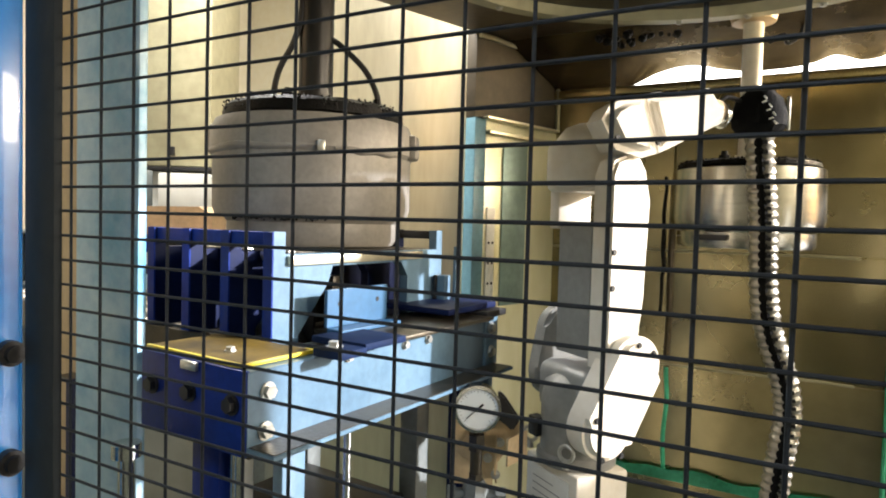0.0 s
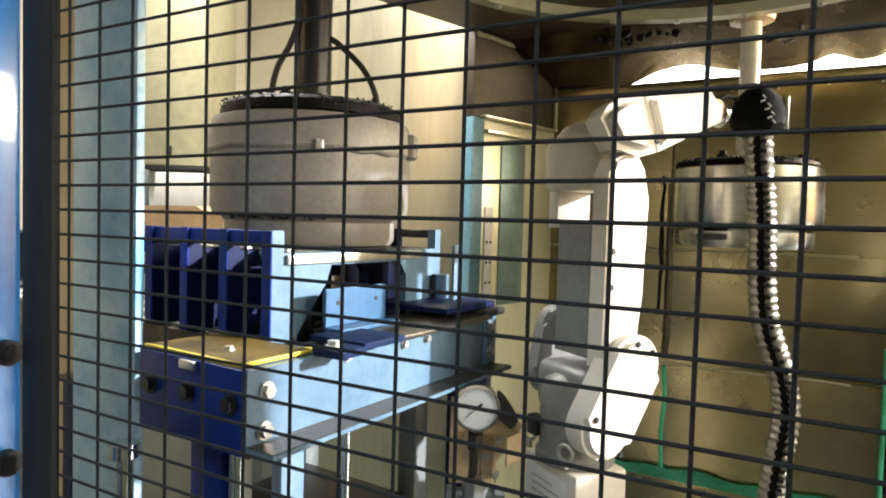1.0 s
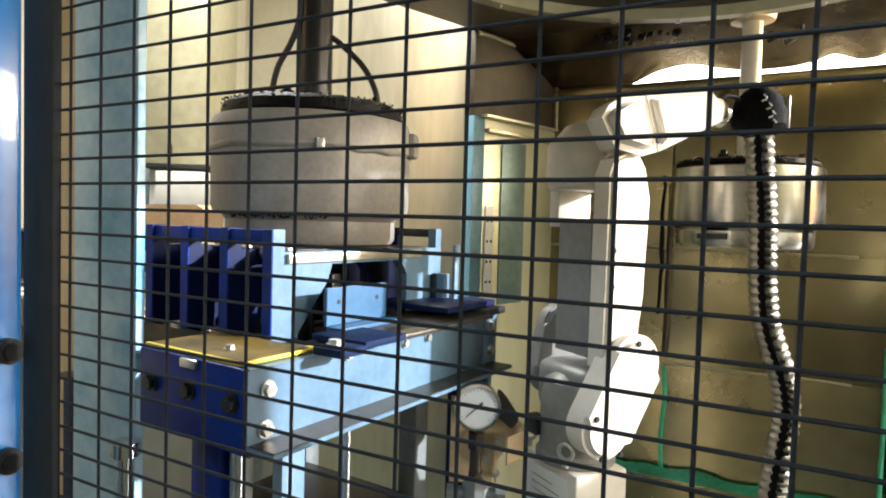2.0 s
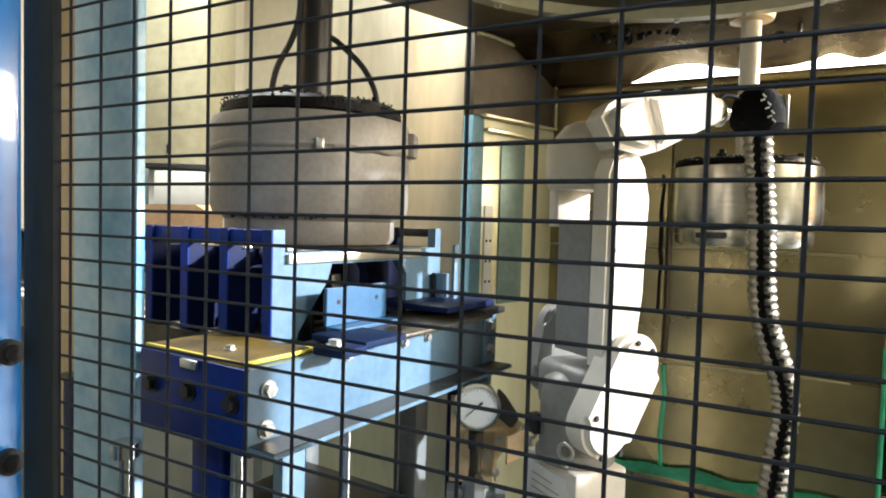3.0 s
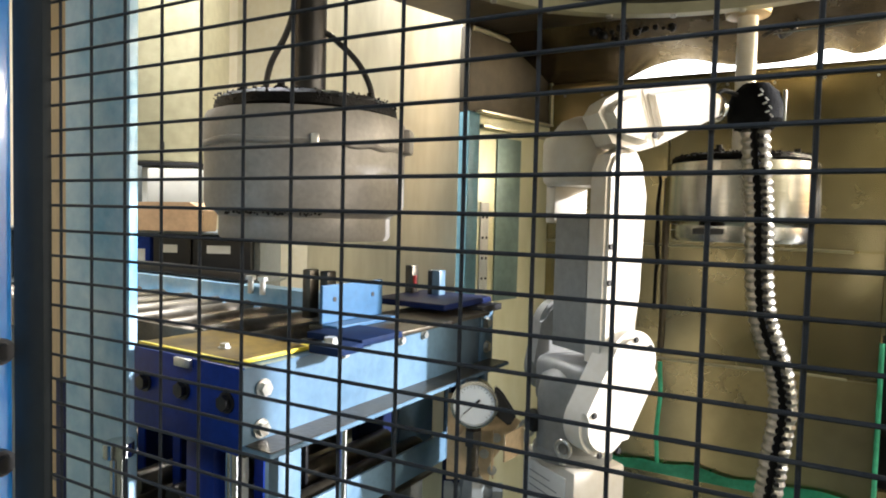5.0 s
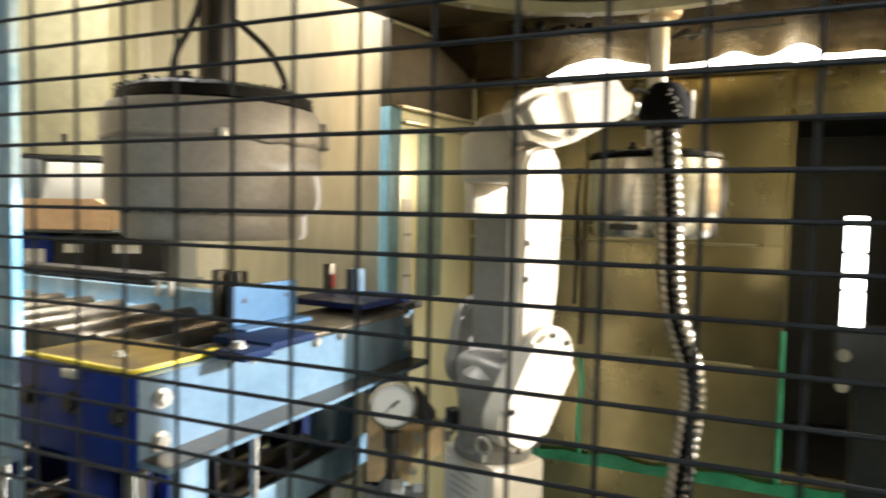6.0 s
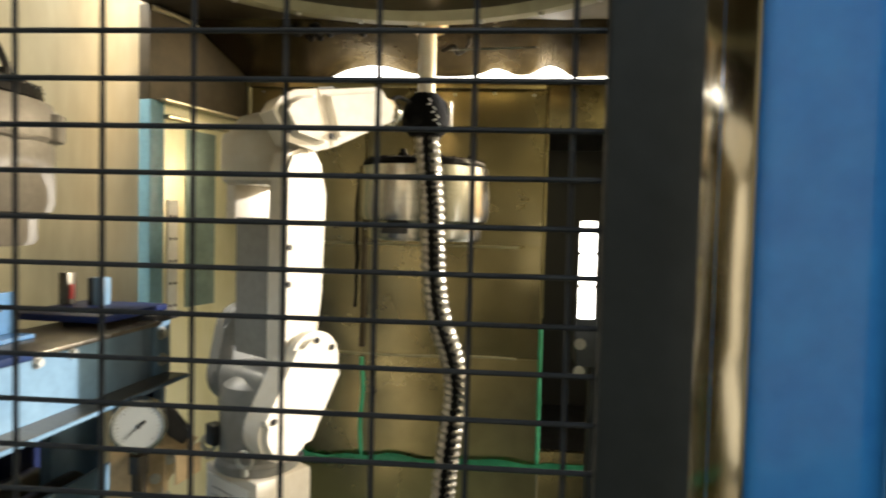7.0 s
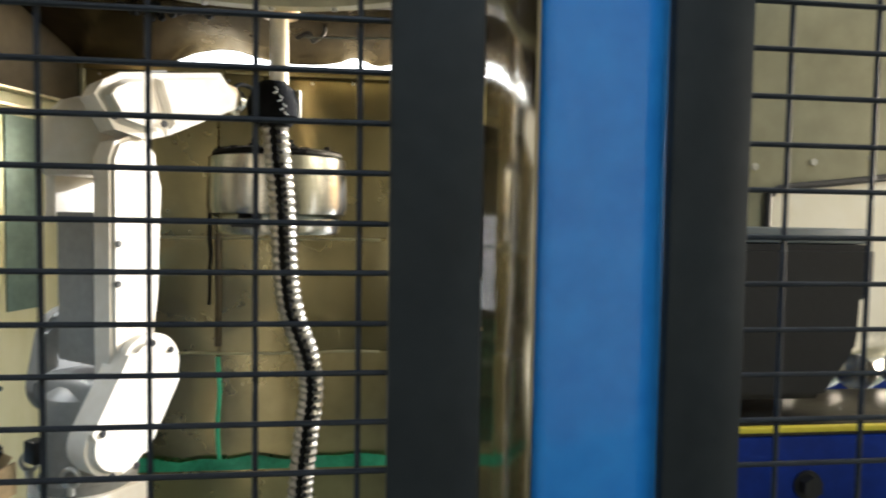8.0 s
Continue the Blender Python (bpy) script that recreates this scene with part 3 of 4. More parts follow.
def conveyor():
    c = thing("roller_conveyor", CONV, "blue steel roller conveyor with oily rollers and a yellow-edged plate", "conveyor")
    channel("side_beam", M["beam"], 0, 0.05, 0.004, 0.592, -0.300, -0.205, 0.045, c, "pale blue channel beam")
    nbox("end_plate", M["paleblue"], -0.004, 0.0035, 0.555, 0.603, -0.295, -0.2, c, 0.001)
    # front face deeper blue than the lit side beam, its shade in the colour
    nbox("front_beam", M["deepblue"], -0.207, -0.001, 0, 0.008, -0.305, -0.2035, c, 0.0015, "deep blue front beam")
    nbox("front_flange", M["oiled"], -0.207, -0.001, 0.008, 0.05, -0.309, -0.303, c, 0.001)
    for y, z in ((0.033, -0.232), (0.03, -0.279), (0.574, -0.222), (0.576, -0.268), (0.175, -0.2135), (0.306, -0.216), (0.368, -0.216)):
        same("bolt", BOLT if y < 0.1 or y > 0.5 else BOLT_SMALL, c, pose(0.0005 if y < 0.5 else 0.004, y, z) @ TOX)
    for x, z in ((-0.022, -0.245), (-0.102, -0.243), (-0.180, -0.246)):
        same("bolt", BOLT_DARK, c, pose(x, -0.0005, z) @ TOMY)
    for x in (-0.035, -0.16):
        same("bolt", BOLT_SMALL, c, pose(x, 0.02, -0.304, 180, 0, 0))
    nbox("flange_grime", M["oiled"], 0.0015, 0.0435, 0.006, 0.59, -0.2935, -0.2925, c, 0.0, "grimy flange top")
    # yellow cover plate and its dark underlay
    nbox("cover_plate", M["yellow"], -0.207, -0.020, 0.012, 0.125, -0.203, -0.199, c, 0.0008, "worn yellow-brown cover plate")
    nbox("plate_edge", M["yellowedge"], -0.207, -0.020, 0.0065, 0.0115, -0.2035, -0.198, c, 0.0008, "bright yellow painted edge")
    nbox("plate_end", M["yellowedge"], -0.0195, -0.0155, 0.01, 0.122, -0.2035, -0.1985, c, 0.0008, "bright yellow painted edge")
    nbox("tongue", M["yellowedge"], -0.034, -0.018, 0.1255, 0.14, -0.2045, -0.1985, c, 0.001)
    nbox("hinge_tab", M["zinc"], -0.115, -0.085, -0.0005, -0.006, -0.215, -0.204, c, 0.001)
    same("bolt", BOLT_SMALL, c, pose(-0.09, 0.05, -0.199))
    # top flange deck beside the rollers
    nbox("deck_strip", M["oiled"], -0.052, -0.001, 0.126, 0.59, -0.2045, -0.2005, c, 0.001)
    # rollers
    bm = bmesh.new()
    lathe(bm, [(0, 0), (0.006, 0), (0.006, 0.006), (0.020, 0.006), (0.0215, 0.009), (0.0215, 0.262), (0.020, 0.265), (0.006, 0.265), (0.006, 0.271), (0, 0.271)], 20)
    rm = mesh_of("roller", bm, M["roller"], True)
    for k in range(11):
        same("roller", rm, c, pose(-0.070 - 0.0955 * k, 0.132, -0.224, -90, 0, 0))
    # far rail with its bolts and the bed under the rollers
    channel("far_rail", M["galv"], 0, 0.04, 0, 0.95, -0.220, -0.176, 0.02, c, "pale grey far rail").matrix_basis = pose(-1.14, 0.413, 0, 0, 0, -90)
    for x in (-0.42, -0.455):
        bm = bmesh.new()
        cyl(bm, (x, 0.405, -0.19), (x, 0.405, -0.158), 0.006, 10)
        cyl(bm, (x, 0.405, -0.162), (x, 0.405, -0.154), 0.011, 6)
        part("stud", bm, M["zinc"], c)
    nbox("rail_cover", M["tub"], -1.15, -0.50, 0.42, 0.47, -0.172, -0.152, c, 0.004, "black rail cover")
    nbox("bed_rail", M["oiled"], -1.15, -0.06, 0.124, 0.13, -0.262, -0.206, c, 0.001)
    # stop plate, slide plates and stops on the beam
    bm = bmesh.new()
    box(bm, -0.076, -0.070, 0.206, 0.348, -0.187, -0.130, 0.0012)
    box(bm, -0.070, -0.040, 0.206, 0.348, -0.193, -0.187, 0.001)
    part("stop_plate", bm, M["skyblue"], c, "light blue angle stop with two holes", False)
    hole = bolt_mesh("hole", 0.004, 0.001, M["black"], False)
    for y in (0.232, 0.322):
        same("hole", hole, c, pose(-0.0702, y, -0.152) @ TOX)
    nbox("slide_plate", M["oiled"], -0.11, 0.035, 0.22, 0.53, -0.1995, -0.1935, c, 0.001, "dark oily slide plate")
    nbox("slide_plate", M["slideblue"], -0.06, 0.040, 0.165, 0.255, -0.1995, -0.190, c, 0.001, "deep blue slide plate")
    nbox("lug", M["slideblue"], -0.005, 0.045, 0.112, 0.162, -0.2035, -0.193, c, 0.001, "deep blue lug with a bolt")
    same("bolt", BOLT, c, pose(0.012, 0.135, -0.193))
    nbox("nose_plate", M["tub"], -0.12, 0.020, 0.53, 0.605, -0.198, -0.186, c, 0.001, "dark end plate")
    # the robot's shadow is put into this block's colour
    nbox("base_block", M["darkblue"], -0.16, 0.0, 0.43, 0.60, -0.185, -0.174, c, 0.002)
    for x, y, h, mat in ((-0.150, 0.545, -0.120, "oiled"), (-0.09, 0.55, -0.127, "paleblue"), (-0.185, 0.30, -0.118, "oiled"), (-0.160, 0.315, -0.120, "oiled")):
        nbox("stop_pin", M[mat], x - 0.009, x + 0.009, y - 0.011, y + 0.011, -0.2, h, c, 0.002)
    nbox("stop_pin", M["black"], -0.108, -0.1, 0.538, 0.562, -0.185, -0.127, c, 0.002)
    nbox("tag", M["red"], -0.1400, -0.1385, 0.536, 0.545, -0.165, -0.14, c, 0.0005, "small red tag")
    for y in (0.58, 0.50):
        same("bolt", BOLT_SMALL, c, pose(-0.02, y, -0.186))
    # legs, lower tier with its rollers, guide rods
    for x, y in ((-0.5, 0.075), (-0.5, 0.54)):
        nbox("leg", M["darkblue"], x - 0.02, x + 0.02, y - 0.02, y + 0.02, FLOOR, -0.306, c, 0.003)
    nbox("leg", M["paleblue"], -0.030, -0.012, 0.07, 0.11, FLOOR, -0.306, c, 0.002, "narrow pale blue leg")
    nbox("leg_strip", M["white"], -0.074, -0.060, 0.05, 0.066, FLOOR, -0.3095, c, 0.002, "off-white strip")
    nbox("leg", M["deepblue"], -0.14, -0.085, 0.03, 0.08, FLOOR, -0.31, c, 0.003, "deep blue leg")
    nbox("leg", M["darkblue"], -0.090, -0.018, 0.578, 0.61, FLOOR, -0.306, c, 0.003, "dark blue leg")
    nbox("leg_flange", M["paleblue"], -0.0175, -0.002, 0.585, 0.60, FLOOR, -0.306, c, 0.002, "pale blue leg flange")
    nbox("drive_box", M["tub"], -0.34, -0.09, 0.14, 0.44, FLOOR, -0.52, c, 0.006, "dark drive box under the rollers")
    for z in (-0.56, -0.62):
        nbox("drive_tag", M["white"], -0.125, -0.10, 0.1365, 0.1395, z, z + 0.03, c, 0.0, "white tag")
    for x, y in ((-0.045, 0.03), (-0.072, 0.045), (-0.11, 0.17), (-0.02, 0.20)):
        bm = bmesh.new()
        cyl(bm, (x, y, -0.9), (x, y, -0.312), 0.006, 12)
        part("guide_rod", bm, M["chrome"], c, "bright guide rod")
    bm = bmesh.new()
    cyl(bm, (-0.19, -0.03, -0.336), (-0.19, -0.03, -0.318), 0.018, 20)
    cyl(bm, (-0.19, -0.03, -0.40), (-0.19, -0.03, -0.336), 0.010, 14)
    part("clamp", bm, M["chrome"], c, "bright pipe clamp")
    return c


conveyor()


def lift_table():
    lift = thing("lift_fork", CONV, "blue lift fork that carries the pot between the rollers", "lift")
    # side cheeks: upright at the front, arm under the pot, upright at the back
    prof = [(0.140, -0.30), (0.190, -0.30), (0.190, -0.2), (0.252, -0.125), (0.262, -0.098), (0.44, -0.098), (0.462, -0.125), (0.462, -0.30), (0.575, -0.30), (0.575, -0.041),
            (0.556, -0.041), (0.556, -0.078), (0.162, -0.078), (0.162, -0.045), (0.140, -0.045)]
    # outer cheek pale as lit, inner cheeks blackened for the shade between them
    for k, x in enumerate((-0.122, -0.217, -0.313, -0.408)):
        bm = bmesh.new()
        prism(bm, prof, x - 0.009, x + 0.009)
        part("cheek", bm, M["paleblue"] if k == 0 else M["darkblue"], lift, "outer cheek in pale blue for its lit side" if k == 0 else "", False)
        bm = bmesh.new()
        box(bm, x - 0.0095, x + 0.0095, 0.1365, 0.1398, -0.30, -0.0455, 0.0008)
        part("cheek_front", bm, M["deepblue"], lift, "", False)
    nbox("front_bar", M["deepblue"], -0.425, -0.1315, 0.142, 0.160, -0.066, -0.046, lift, 0.0015, "deep blue cross bar")
    nbox("back_bar", M["black"], -0.425, -0.1315, 0.558, 0.573, -0.058, -0.042, lift, 0.0015, "dark back bar")
    nbox("carrier_plate", M["brightsheet"], -0.112, -0.1055, 0.165, 0.50, -0.094, -0.080, lift, 0.001, "bright wear strip")
    nbox("carrier_plate", M["oiled"], -0.40, -0.135, 0.19, 0.55, -0.0775, -0.0765, lift, 0.0003, "dull steel carrier plate")
    for k in range(3):
        x = -0.17 - 0.0955 * k
        bm = bmesh.new()
        cyl(bm, (x - 0.03, 0.20, -0.083), (x + 0.03, 0.20, -0.083), 0.010, 14)
        part("support_roller", bm, M["zinc"], lift, "bright support roller")
        # black webs close the dark gaps between the cheeks
        nbox("cross_web", M["tub"], x - 0.038, x + 0.038, 0.24, 0.246, -0.30, -0.1, lift, 0.001)
    # lower frame with its own rollers, hidden behind the side beam while the lift is up
    nbox("lower_beam", M["paleblue"], -0.067, -0.060, 0.085, 0.545, -0.306, -0.252, lift, 0.0015, "pale blue lower side beam")
    nbox("lower_post", M["paleblue"], -0.067, -0.060, 0.5455, 0.560, -0.306, -0.07, lift, 0.0015, "pale blue upright")
    bm = bmesh.new()
    lathe(bm, [(0, 0), (0.018, 0), (0.0195, 0.003), (0.0195, 0.40), (0.018, 0.403), (0, 0.403)], 18)
    rm2 = mesh_of("lower_roller", bm, M["oiled"], True)
    for k in range(6):
        same("lower_roller", rm2, lift, pose(-0.100 - 0.0955 * k + (0.022 if k else 0), 0.10, -0.276, -90, 0, 0))
    nbox("tray", M["oiled"], -0.62, -0.068, 0.09, 0.53, -0.325, -0.32, lift, 0.001)
    for x in (-0.122, -0.408):
        nbox("lift_post", M["machine"], x - 0.02, x + 0.02, 0.49, 0.53, -0.98, -0.326, lift, 0.002)
    return lift


lift = lift_table()


# ---- hanging pots ----
def hanging_pot(x, y, zt, r, h1, h2, rs, mat, label, lugs, shaft_mat, shaft_r, rough_lid):
    """zt: the rim's height; h1: rim to step; h2: depth of the narrower foot."""
    p = thing("hanging_pot", pose(x, y, 0), label, "hanging pot", "pots on the carousel")
    bm = bmesh.new()
    prof = [(0, zt - 0.01), (r * 0.86, zt - 0.008), (r * 0.9, zt), (r * 0.955, zt - 0.002)]
    if lugs:
        prof += [(r * 1.0, zt - 0.022), (r * 1.005, zt - 0.06), (r * 0.975, zt - 0.068)]
    prof += [(r * 0.975, zt - h1 + 0.02), (r * 0.95, zt - h1 + 0.004), (rs * 1.04, zt - h1), (rs, zt - h1 - 0.008), (rs, zt - h1 - h2 + 0.008), (rs * 0.97, zt - h1 - h2), (0, zt - h1 - h2)]
    lathe(bm, prof, 96, wobble=0.0006 if lugs else 0.0)
    body = part("body", bm, mat, p)
    bm = bmesh.new()
    n = 96
    ro, ri = r * 0.88, r * 0.70
    th = 0.031 if lugs else 0.018
    lathe(bm, [(0, zt + 0.5 * th), (ri, zt + 0.5 * th), (ri + 0.005, zt + th), (ro - 0.01, zt + th - 0.001), (ro, zt + 0.7 * th), (ro + 0.003, zt + 0.004), (ro - 0.004, zt + 0.001), (0, zt + 0.001)], n, wobble=0.0016 if rough_lid else 0.001)
    rng = random.Random(int(r * 1000))
    if rough_lid:
        for k in range(760):
            a, q = rng.uniform(0, 6.283), ro * rng.uniform(0.35, 1.0) ** 0.5
            bmesh.ops.create_icosphere(bm, subdivisions=1, radius=rng.uniform(0.0012, 0.0028), matrix=Matrix.Translation((q * math.cos(a), q * math.sin(a), zt + th * (1 if q > ri else 0.5) - 0.0015)))
        for k in range(260):
            a = rng.uniform(0, 6.283)
            q = ro + rng.uniform(-0.004, 0.0015)
            bmesh.ops.create_icosphere(bm, subdivisions=1, radius=rng.uniform(0.0014, 0.003), matrix=Matrix.Translation((q * math.cos(a), q * math.sin(a), zt + th * rng.uniform(0.3, 0.8))))
    part("lid", bm, M["tar"], p, "glistening black tar-crusted lid")
    bm = bmesh.new()
    cyl(bm, (0, 0, zt + 0.01), (0, 0, 0.47), shaft_r, 32)
    cyl(bm, (0, 0, zt + 0.012), (0, 0, zt + 0.035), shaft_r * 1.25, 32)
    part("shaft", bm, shaft_mat, p)
    for a in (250, 290, 10, 160):
        bm = bmesh.new()
        c, s = r * 0.68 * math.cos(radians(a)), r * 0.68 * math.sin(radians(a))
        cyl(bm, (c, s, zt + 0.012), (c, s, zt + th + 0.016), 0.007, 8)
        cyl(bm, (c, s, zt + 0.016), (c, s, zt + th + 0.007), 0.012, 6)
        part("lid_bolt", bm, M["tar"], p)
    return p


pot_a = hanging_pot(-0.846, 0.599, 0.160, 0.1965, 0.184, 0.050, 0.165, M["pot"], "grey cast aluminium pot with black crusted lid above the lift", True, M["shaft"], 0.034, True)
# moulded ledges and lugs round the big pot
for a0, a1, z in ((214, 311, 0.100), (321, 364, 0.097)):
    bm = bmesh.new()
    pts = []
    for k in range(15):
        a = radians(a0 + (a1 - a0) * k / 14)
        pts.append((0.1935 * math.cos(a), 0.1935 * math.sin(a), z + 0.002 * math.sin(k)))
    tube(bm, pts, 0.007, 10, [0.004 + 0.003 * math.sin(math.pi * k / 14) for k in range(15)])
    part("ledge", bm, M["pot"], pot_a)
for a in (314, 205):
    nb = bmesh.new()
    box(nb, -0.008, 0.008, -0.007, 0.007, -0.009, 0.009, 0.002)
    part("lug", nb, M["zinc"] if a == 314 else M["pot"], pot_a, "", True, pose(0.195 * math.cos(radians(a)), 0.195 * math.sin(radians(a)), 0.10, 0, 0, a))
bm = bmesh.new()
box(bm, -0.012, 0.012, -0.022, 0.022, -0.024, 0.024, 0.007)
part("side_lug", bm, M["pot"], pot_a, "", True, pose(0.197 * math.cos(radians(22)), 0.197 * math.sin(radians(22)), 0.118, 0, 0, 22))
bm = bmesh.new()
box(bm, -0.014, 0.014, -0.016, 0.016, -0.03, 0.03, 0.006)
part("side_lug", bm, M["pot"], pot_a, "", True, pose(0.190 * math.cos(radians(214)), 0.190 * math.sin(radians(214)), 0.125, 0, 0, 214))
# grains along the joint under the step
bm = bmesh.new()
rng = random.Random(3)
for k in range(60):
    a = radians(rng.uniform(255, 320))
    bmesh.ops.create_icosphere(bm, subdivisions=1, radius=rng.uniform(0.0012, 0.0028), matrix=Matrix.Translation((0.173 * math.cos(a), 0.173 * math.sin(a), -0.026 + rng.uniform(-0.002, 0.002))))
part("grit", bm, M["tar"], pot_a, "black grit along the joint")
# two black cables from the lid to the carousel
for pts in ([(-0.062, -0.045, 0.180), (-0.066, -0.048, 0.215), (-0.055, -0.046, 0.265), (-0.030, -0.036, 0.315), (-0.012, -0.034, 0.36), (-0.008, -0.033, 0.42)],
            [(0.112, 0.060, 0.180), (0.108, 0.056, 0.225), (0.085, 0.042, 0.275), (0.045, 0.020, 0.318), (0.024, 0.004, 0.34), (0.020, 0.0, 0.40)]):
    bm = bmesh.new()
    tube(bm, smooth_path(pts), 0.006, 10)
    part("cable", bm, M["black"], pot_a, "thin black cable")

pot_b = hanging_pot(-0.103, 1.192, 0.110, 0.163, 0.130, 0.042, 0.142, M["potbright"], "bright turned aluminium pot with black lid in the booth", False, M["robot"], 0.021, True)
bm = bmesh.new()
lathe(bm, [(0.022, 0.435), (0.045, 0.438), (0.048, 0.45), (0.035, 0.468), (0.022, 0.468)], 32)
part("collar", bm, M["brass"], pot_b, "tan flange collar")
bm = bmesh.new()
box(bm, -0.030, 0.030, -0.006, 0.006, -0.006, 0.006, 0.001)
part("label_plate", bm, M["black"], pot_b, "small black plate", True, pose(-0.05, -0.139, -0.04, 0, 0, -20))


# ---- robot ----
ROB = pose(-0.33, 0.71, 0, 0, 0, -35)


def obround(bm, c0, c1, r, x0, x1, seg=14, bev=0.008):
    """A slab with round ends between two centres (y, z), thick along x."""
    a, b = Vector(c0), Vector(c1)
    d = math.atan2(b.y - a.y, b.x - a.x)
    pts = [(b.x + r * math.cos(d + t), b.y + r * math.sin(d + t)) for t in (math.pi * (k / seg - 0.5) for k in range(seg + 1))]
    pts += [(a.x + r * math.cos(d + t), a.y + r * math.sin(d + t)) for t in (math.pi * (k / seg + 0.5) for k in range(seg + 1))]
    prism(bm, pts, x0, x1)
    es = [e for e in bm.edges if abs(e.verts[0].co.x - x1) < 1e-5 and abs(e.verts[1].co.x - x1) < 1e-5]
    bmesh.ops.bevel(bm, geom=es, offset=bev, segments=3, affect="EDGES")


def robot():
    r = thing("robot_arm", ROB, "cream six-axis robot arm reaching into the booth, shaded castings toned grey", "robot")
    bm = bmesh.new()
    box(bm, -0.075, 0.075, -0.05, 0.06, FLOOR, -0.44, 0.006)
    part("base", bm, M["robot"], r)
    nbox("name_plate", M["white"], -0.065, 0.055, -0.0535, -0.0502, -0.56, -0.455, r, 0.001, "pale plate with small unreadable print")
    for k in range(4):
        nbox("print_bar", M["robotdark"], -0.045, 0.015 + 0.02 * (k % 2), -0.0545, -0.0537, -0.475 - 0.013 * k, -0.4735 - 0.013 * k, r, 0.0)
    # turret, left cheek and shoulder: shade put into the grey
    bm = bmesh.new()
    lathe(bm, [(0, -0.44), (0.068, -0.44), (0.07, -0.436), (0.07, -0.425), (0.064, -0.42), (0.064, -0.33), (0.058, -0.30), (0.04, -0.285), (0, -0.28)], 48, (0.0, 0.005, 0))
    part("turret", bm, M["robotdark"], r, "turret housing toned grey for shade")
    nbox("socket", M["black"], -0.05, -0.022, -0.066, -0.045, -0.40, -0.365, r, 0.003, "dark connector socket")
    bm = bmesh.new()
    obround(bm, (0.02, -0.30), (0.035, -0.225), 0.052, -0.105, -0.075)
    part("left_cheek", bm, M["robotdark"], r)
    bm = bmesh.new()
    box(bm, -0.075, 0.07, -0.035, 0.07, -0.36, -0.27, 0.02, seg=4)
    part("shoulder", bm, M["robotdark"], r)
    # upper arm with a waist and a rounded back
    bm = bmesh.new()
    prism(bm, [(-0.017, -0.26), (0.052, -0.26), (0.054, -0.135), (0.066, -0.118), (0.066, 0.02), (0.060, 0.07), (0.046, 0.090), (0.018, 0.094), (-0.006, 0.084), (-0.016, 0.06)], 0.045, 0.093)
    bmesh.ops.bevel(bm, geom=[e for e in bm.edges if abs(e.verts[0].co.x - e.verts[1].co.x) < 1e-6], offset=0.006, segments=3, affect="EDGES")
    part("upper_arm", bm, M["robot"], r, "cream upper arm cover")
    # unlit side of the upper arm, grey in place of cream
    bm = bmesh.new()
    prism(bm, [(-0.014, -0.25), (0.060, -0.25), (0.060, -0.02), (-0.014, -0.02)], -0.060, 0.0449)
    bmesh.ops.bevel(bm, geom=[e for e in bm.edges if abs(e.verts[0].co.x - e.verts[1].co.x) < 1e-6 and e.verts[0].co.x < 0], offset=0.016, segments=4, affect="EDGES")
    part("arm_core", bm, M["robotdark"], r, "arm casting toned grey for shade")
    nbox("arm_rib", M["robot"], -0.078, -0.050, -0.014, 0.06, -0.03, 0.04, r, 0.003, "cream rib beside the gap")
    # elbow drum
    bm = bmesh.new()
    lathe(bm, [(0, 0.036), (0.052, 0.036), (0.060, 0.042), (0.063, 0.055), (0.063, 0.112), (0.060, 0.120), (0, 0.120)], 48, (-0.030, 0.020, 0))
    part("elbow", bm, M["robot"], r, "cream elbow drum")
    bm = bmesh.new()
    lathe(bm, [(0, 0.1205), (0.059, 0.1205), (0.056, 0.130), (0.040, 0.150), (0.02, 0.158), (0, 0.159)], 48, (-0.022, 0.024, 0))
    part("elbow_cap", bm, M["robot"], r, "cream domed elbow cap")
    # shoulder cover
    bm = bmesh.new()
    obround(bm, (-0.022, -0.352), (0.035, -0.252), 0.050, 0.070, 0.120, 16, 0.010)
    part("shoulder_cover", bm, M["robot"], r, "cream rounded shoulder cover")
    nbox("cover_catch", M["black"], 0.085, 0.10, -0.034, -0.026, -0.29, -0.282, r, 0.001)
    b = bolt_mesh("bolt", 0.004, 0.003, M["black"])
    for y, z in ((-0.045, -0.395), (0.0, -0.392), (-0.06, -0.33), (0.072, -0.23), (0.035, -0.215)):
        same("bolt", b, r, pose(0.1205, y * 0.85, z) @ TOX)
    same("bolt", b, r, pose(0.093, -0.006, -0.066) @ TOX)
    same("bolt", b, r, pose(0.093, -0.007, -0.125) @ TOX)
    # lifting eyes
    for x, y in ((0.052, -0.056), (-0.06, -0.052)):
        eye = bmesh.new()
        pts = [(0.013 * math.cos(t), 0, 0.013 * math.sin(t)) for t in (2 * math.pi * k / 20 for k in range(21))]
        tube(eye, pts, 0.0035, 8)
        cyl(eye, (0, 0, -0.026), (0, 0, -0.012), 0.006, 10)
        part("lifting_eye", eye, M["zinc"], r, "", True, pose(x, y, -0.405, 0, 0, 25))
    # forearm: a wedge from the elbow to the wrist
    fore = new("forearm")
    fore.parent = r
    d = Vector((0.16, 0.138, 0.028)).normalized()
    side = d.cross(Vector((0, 0, 1))).normalized()
    up = side.cross(d)
    start = Vector((-0.283, 0.668, 0.135))
    mw = Matrix((( d.x, side.x, up.x, start.x), (d.y, side.y, up.y, start.y), (d.z, side.z, up.z, start.z), (0, 0, 0, 1)))
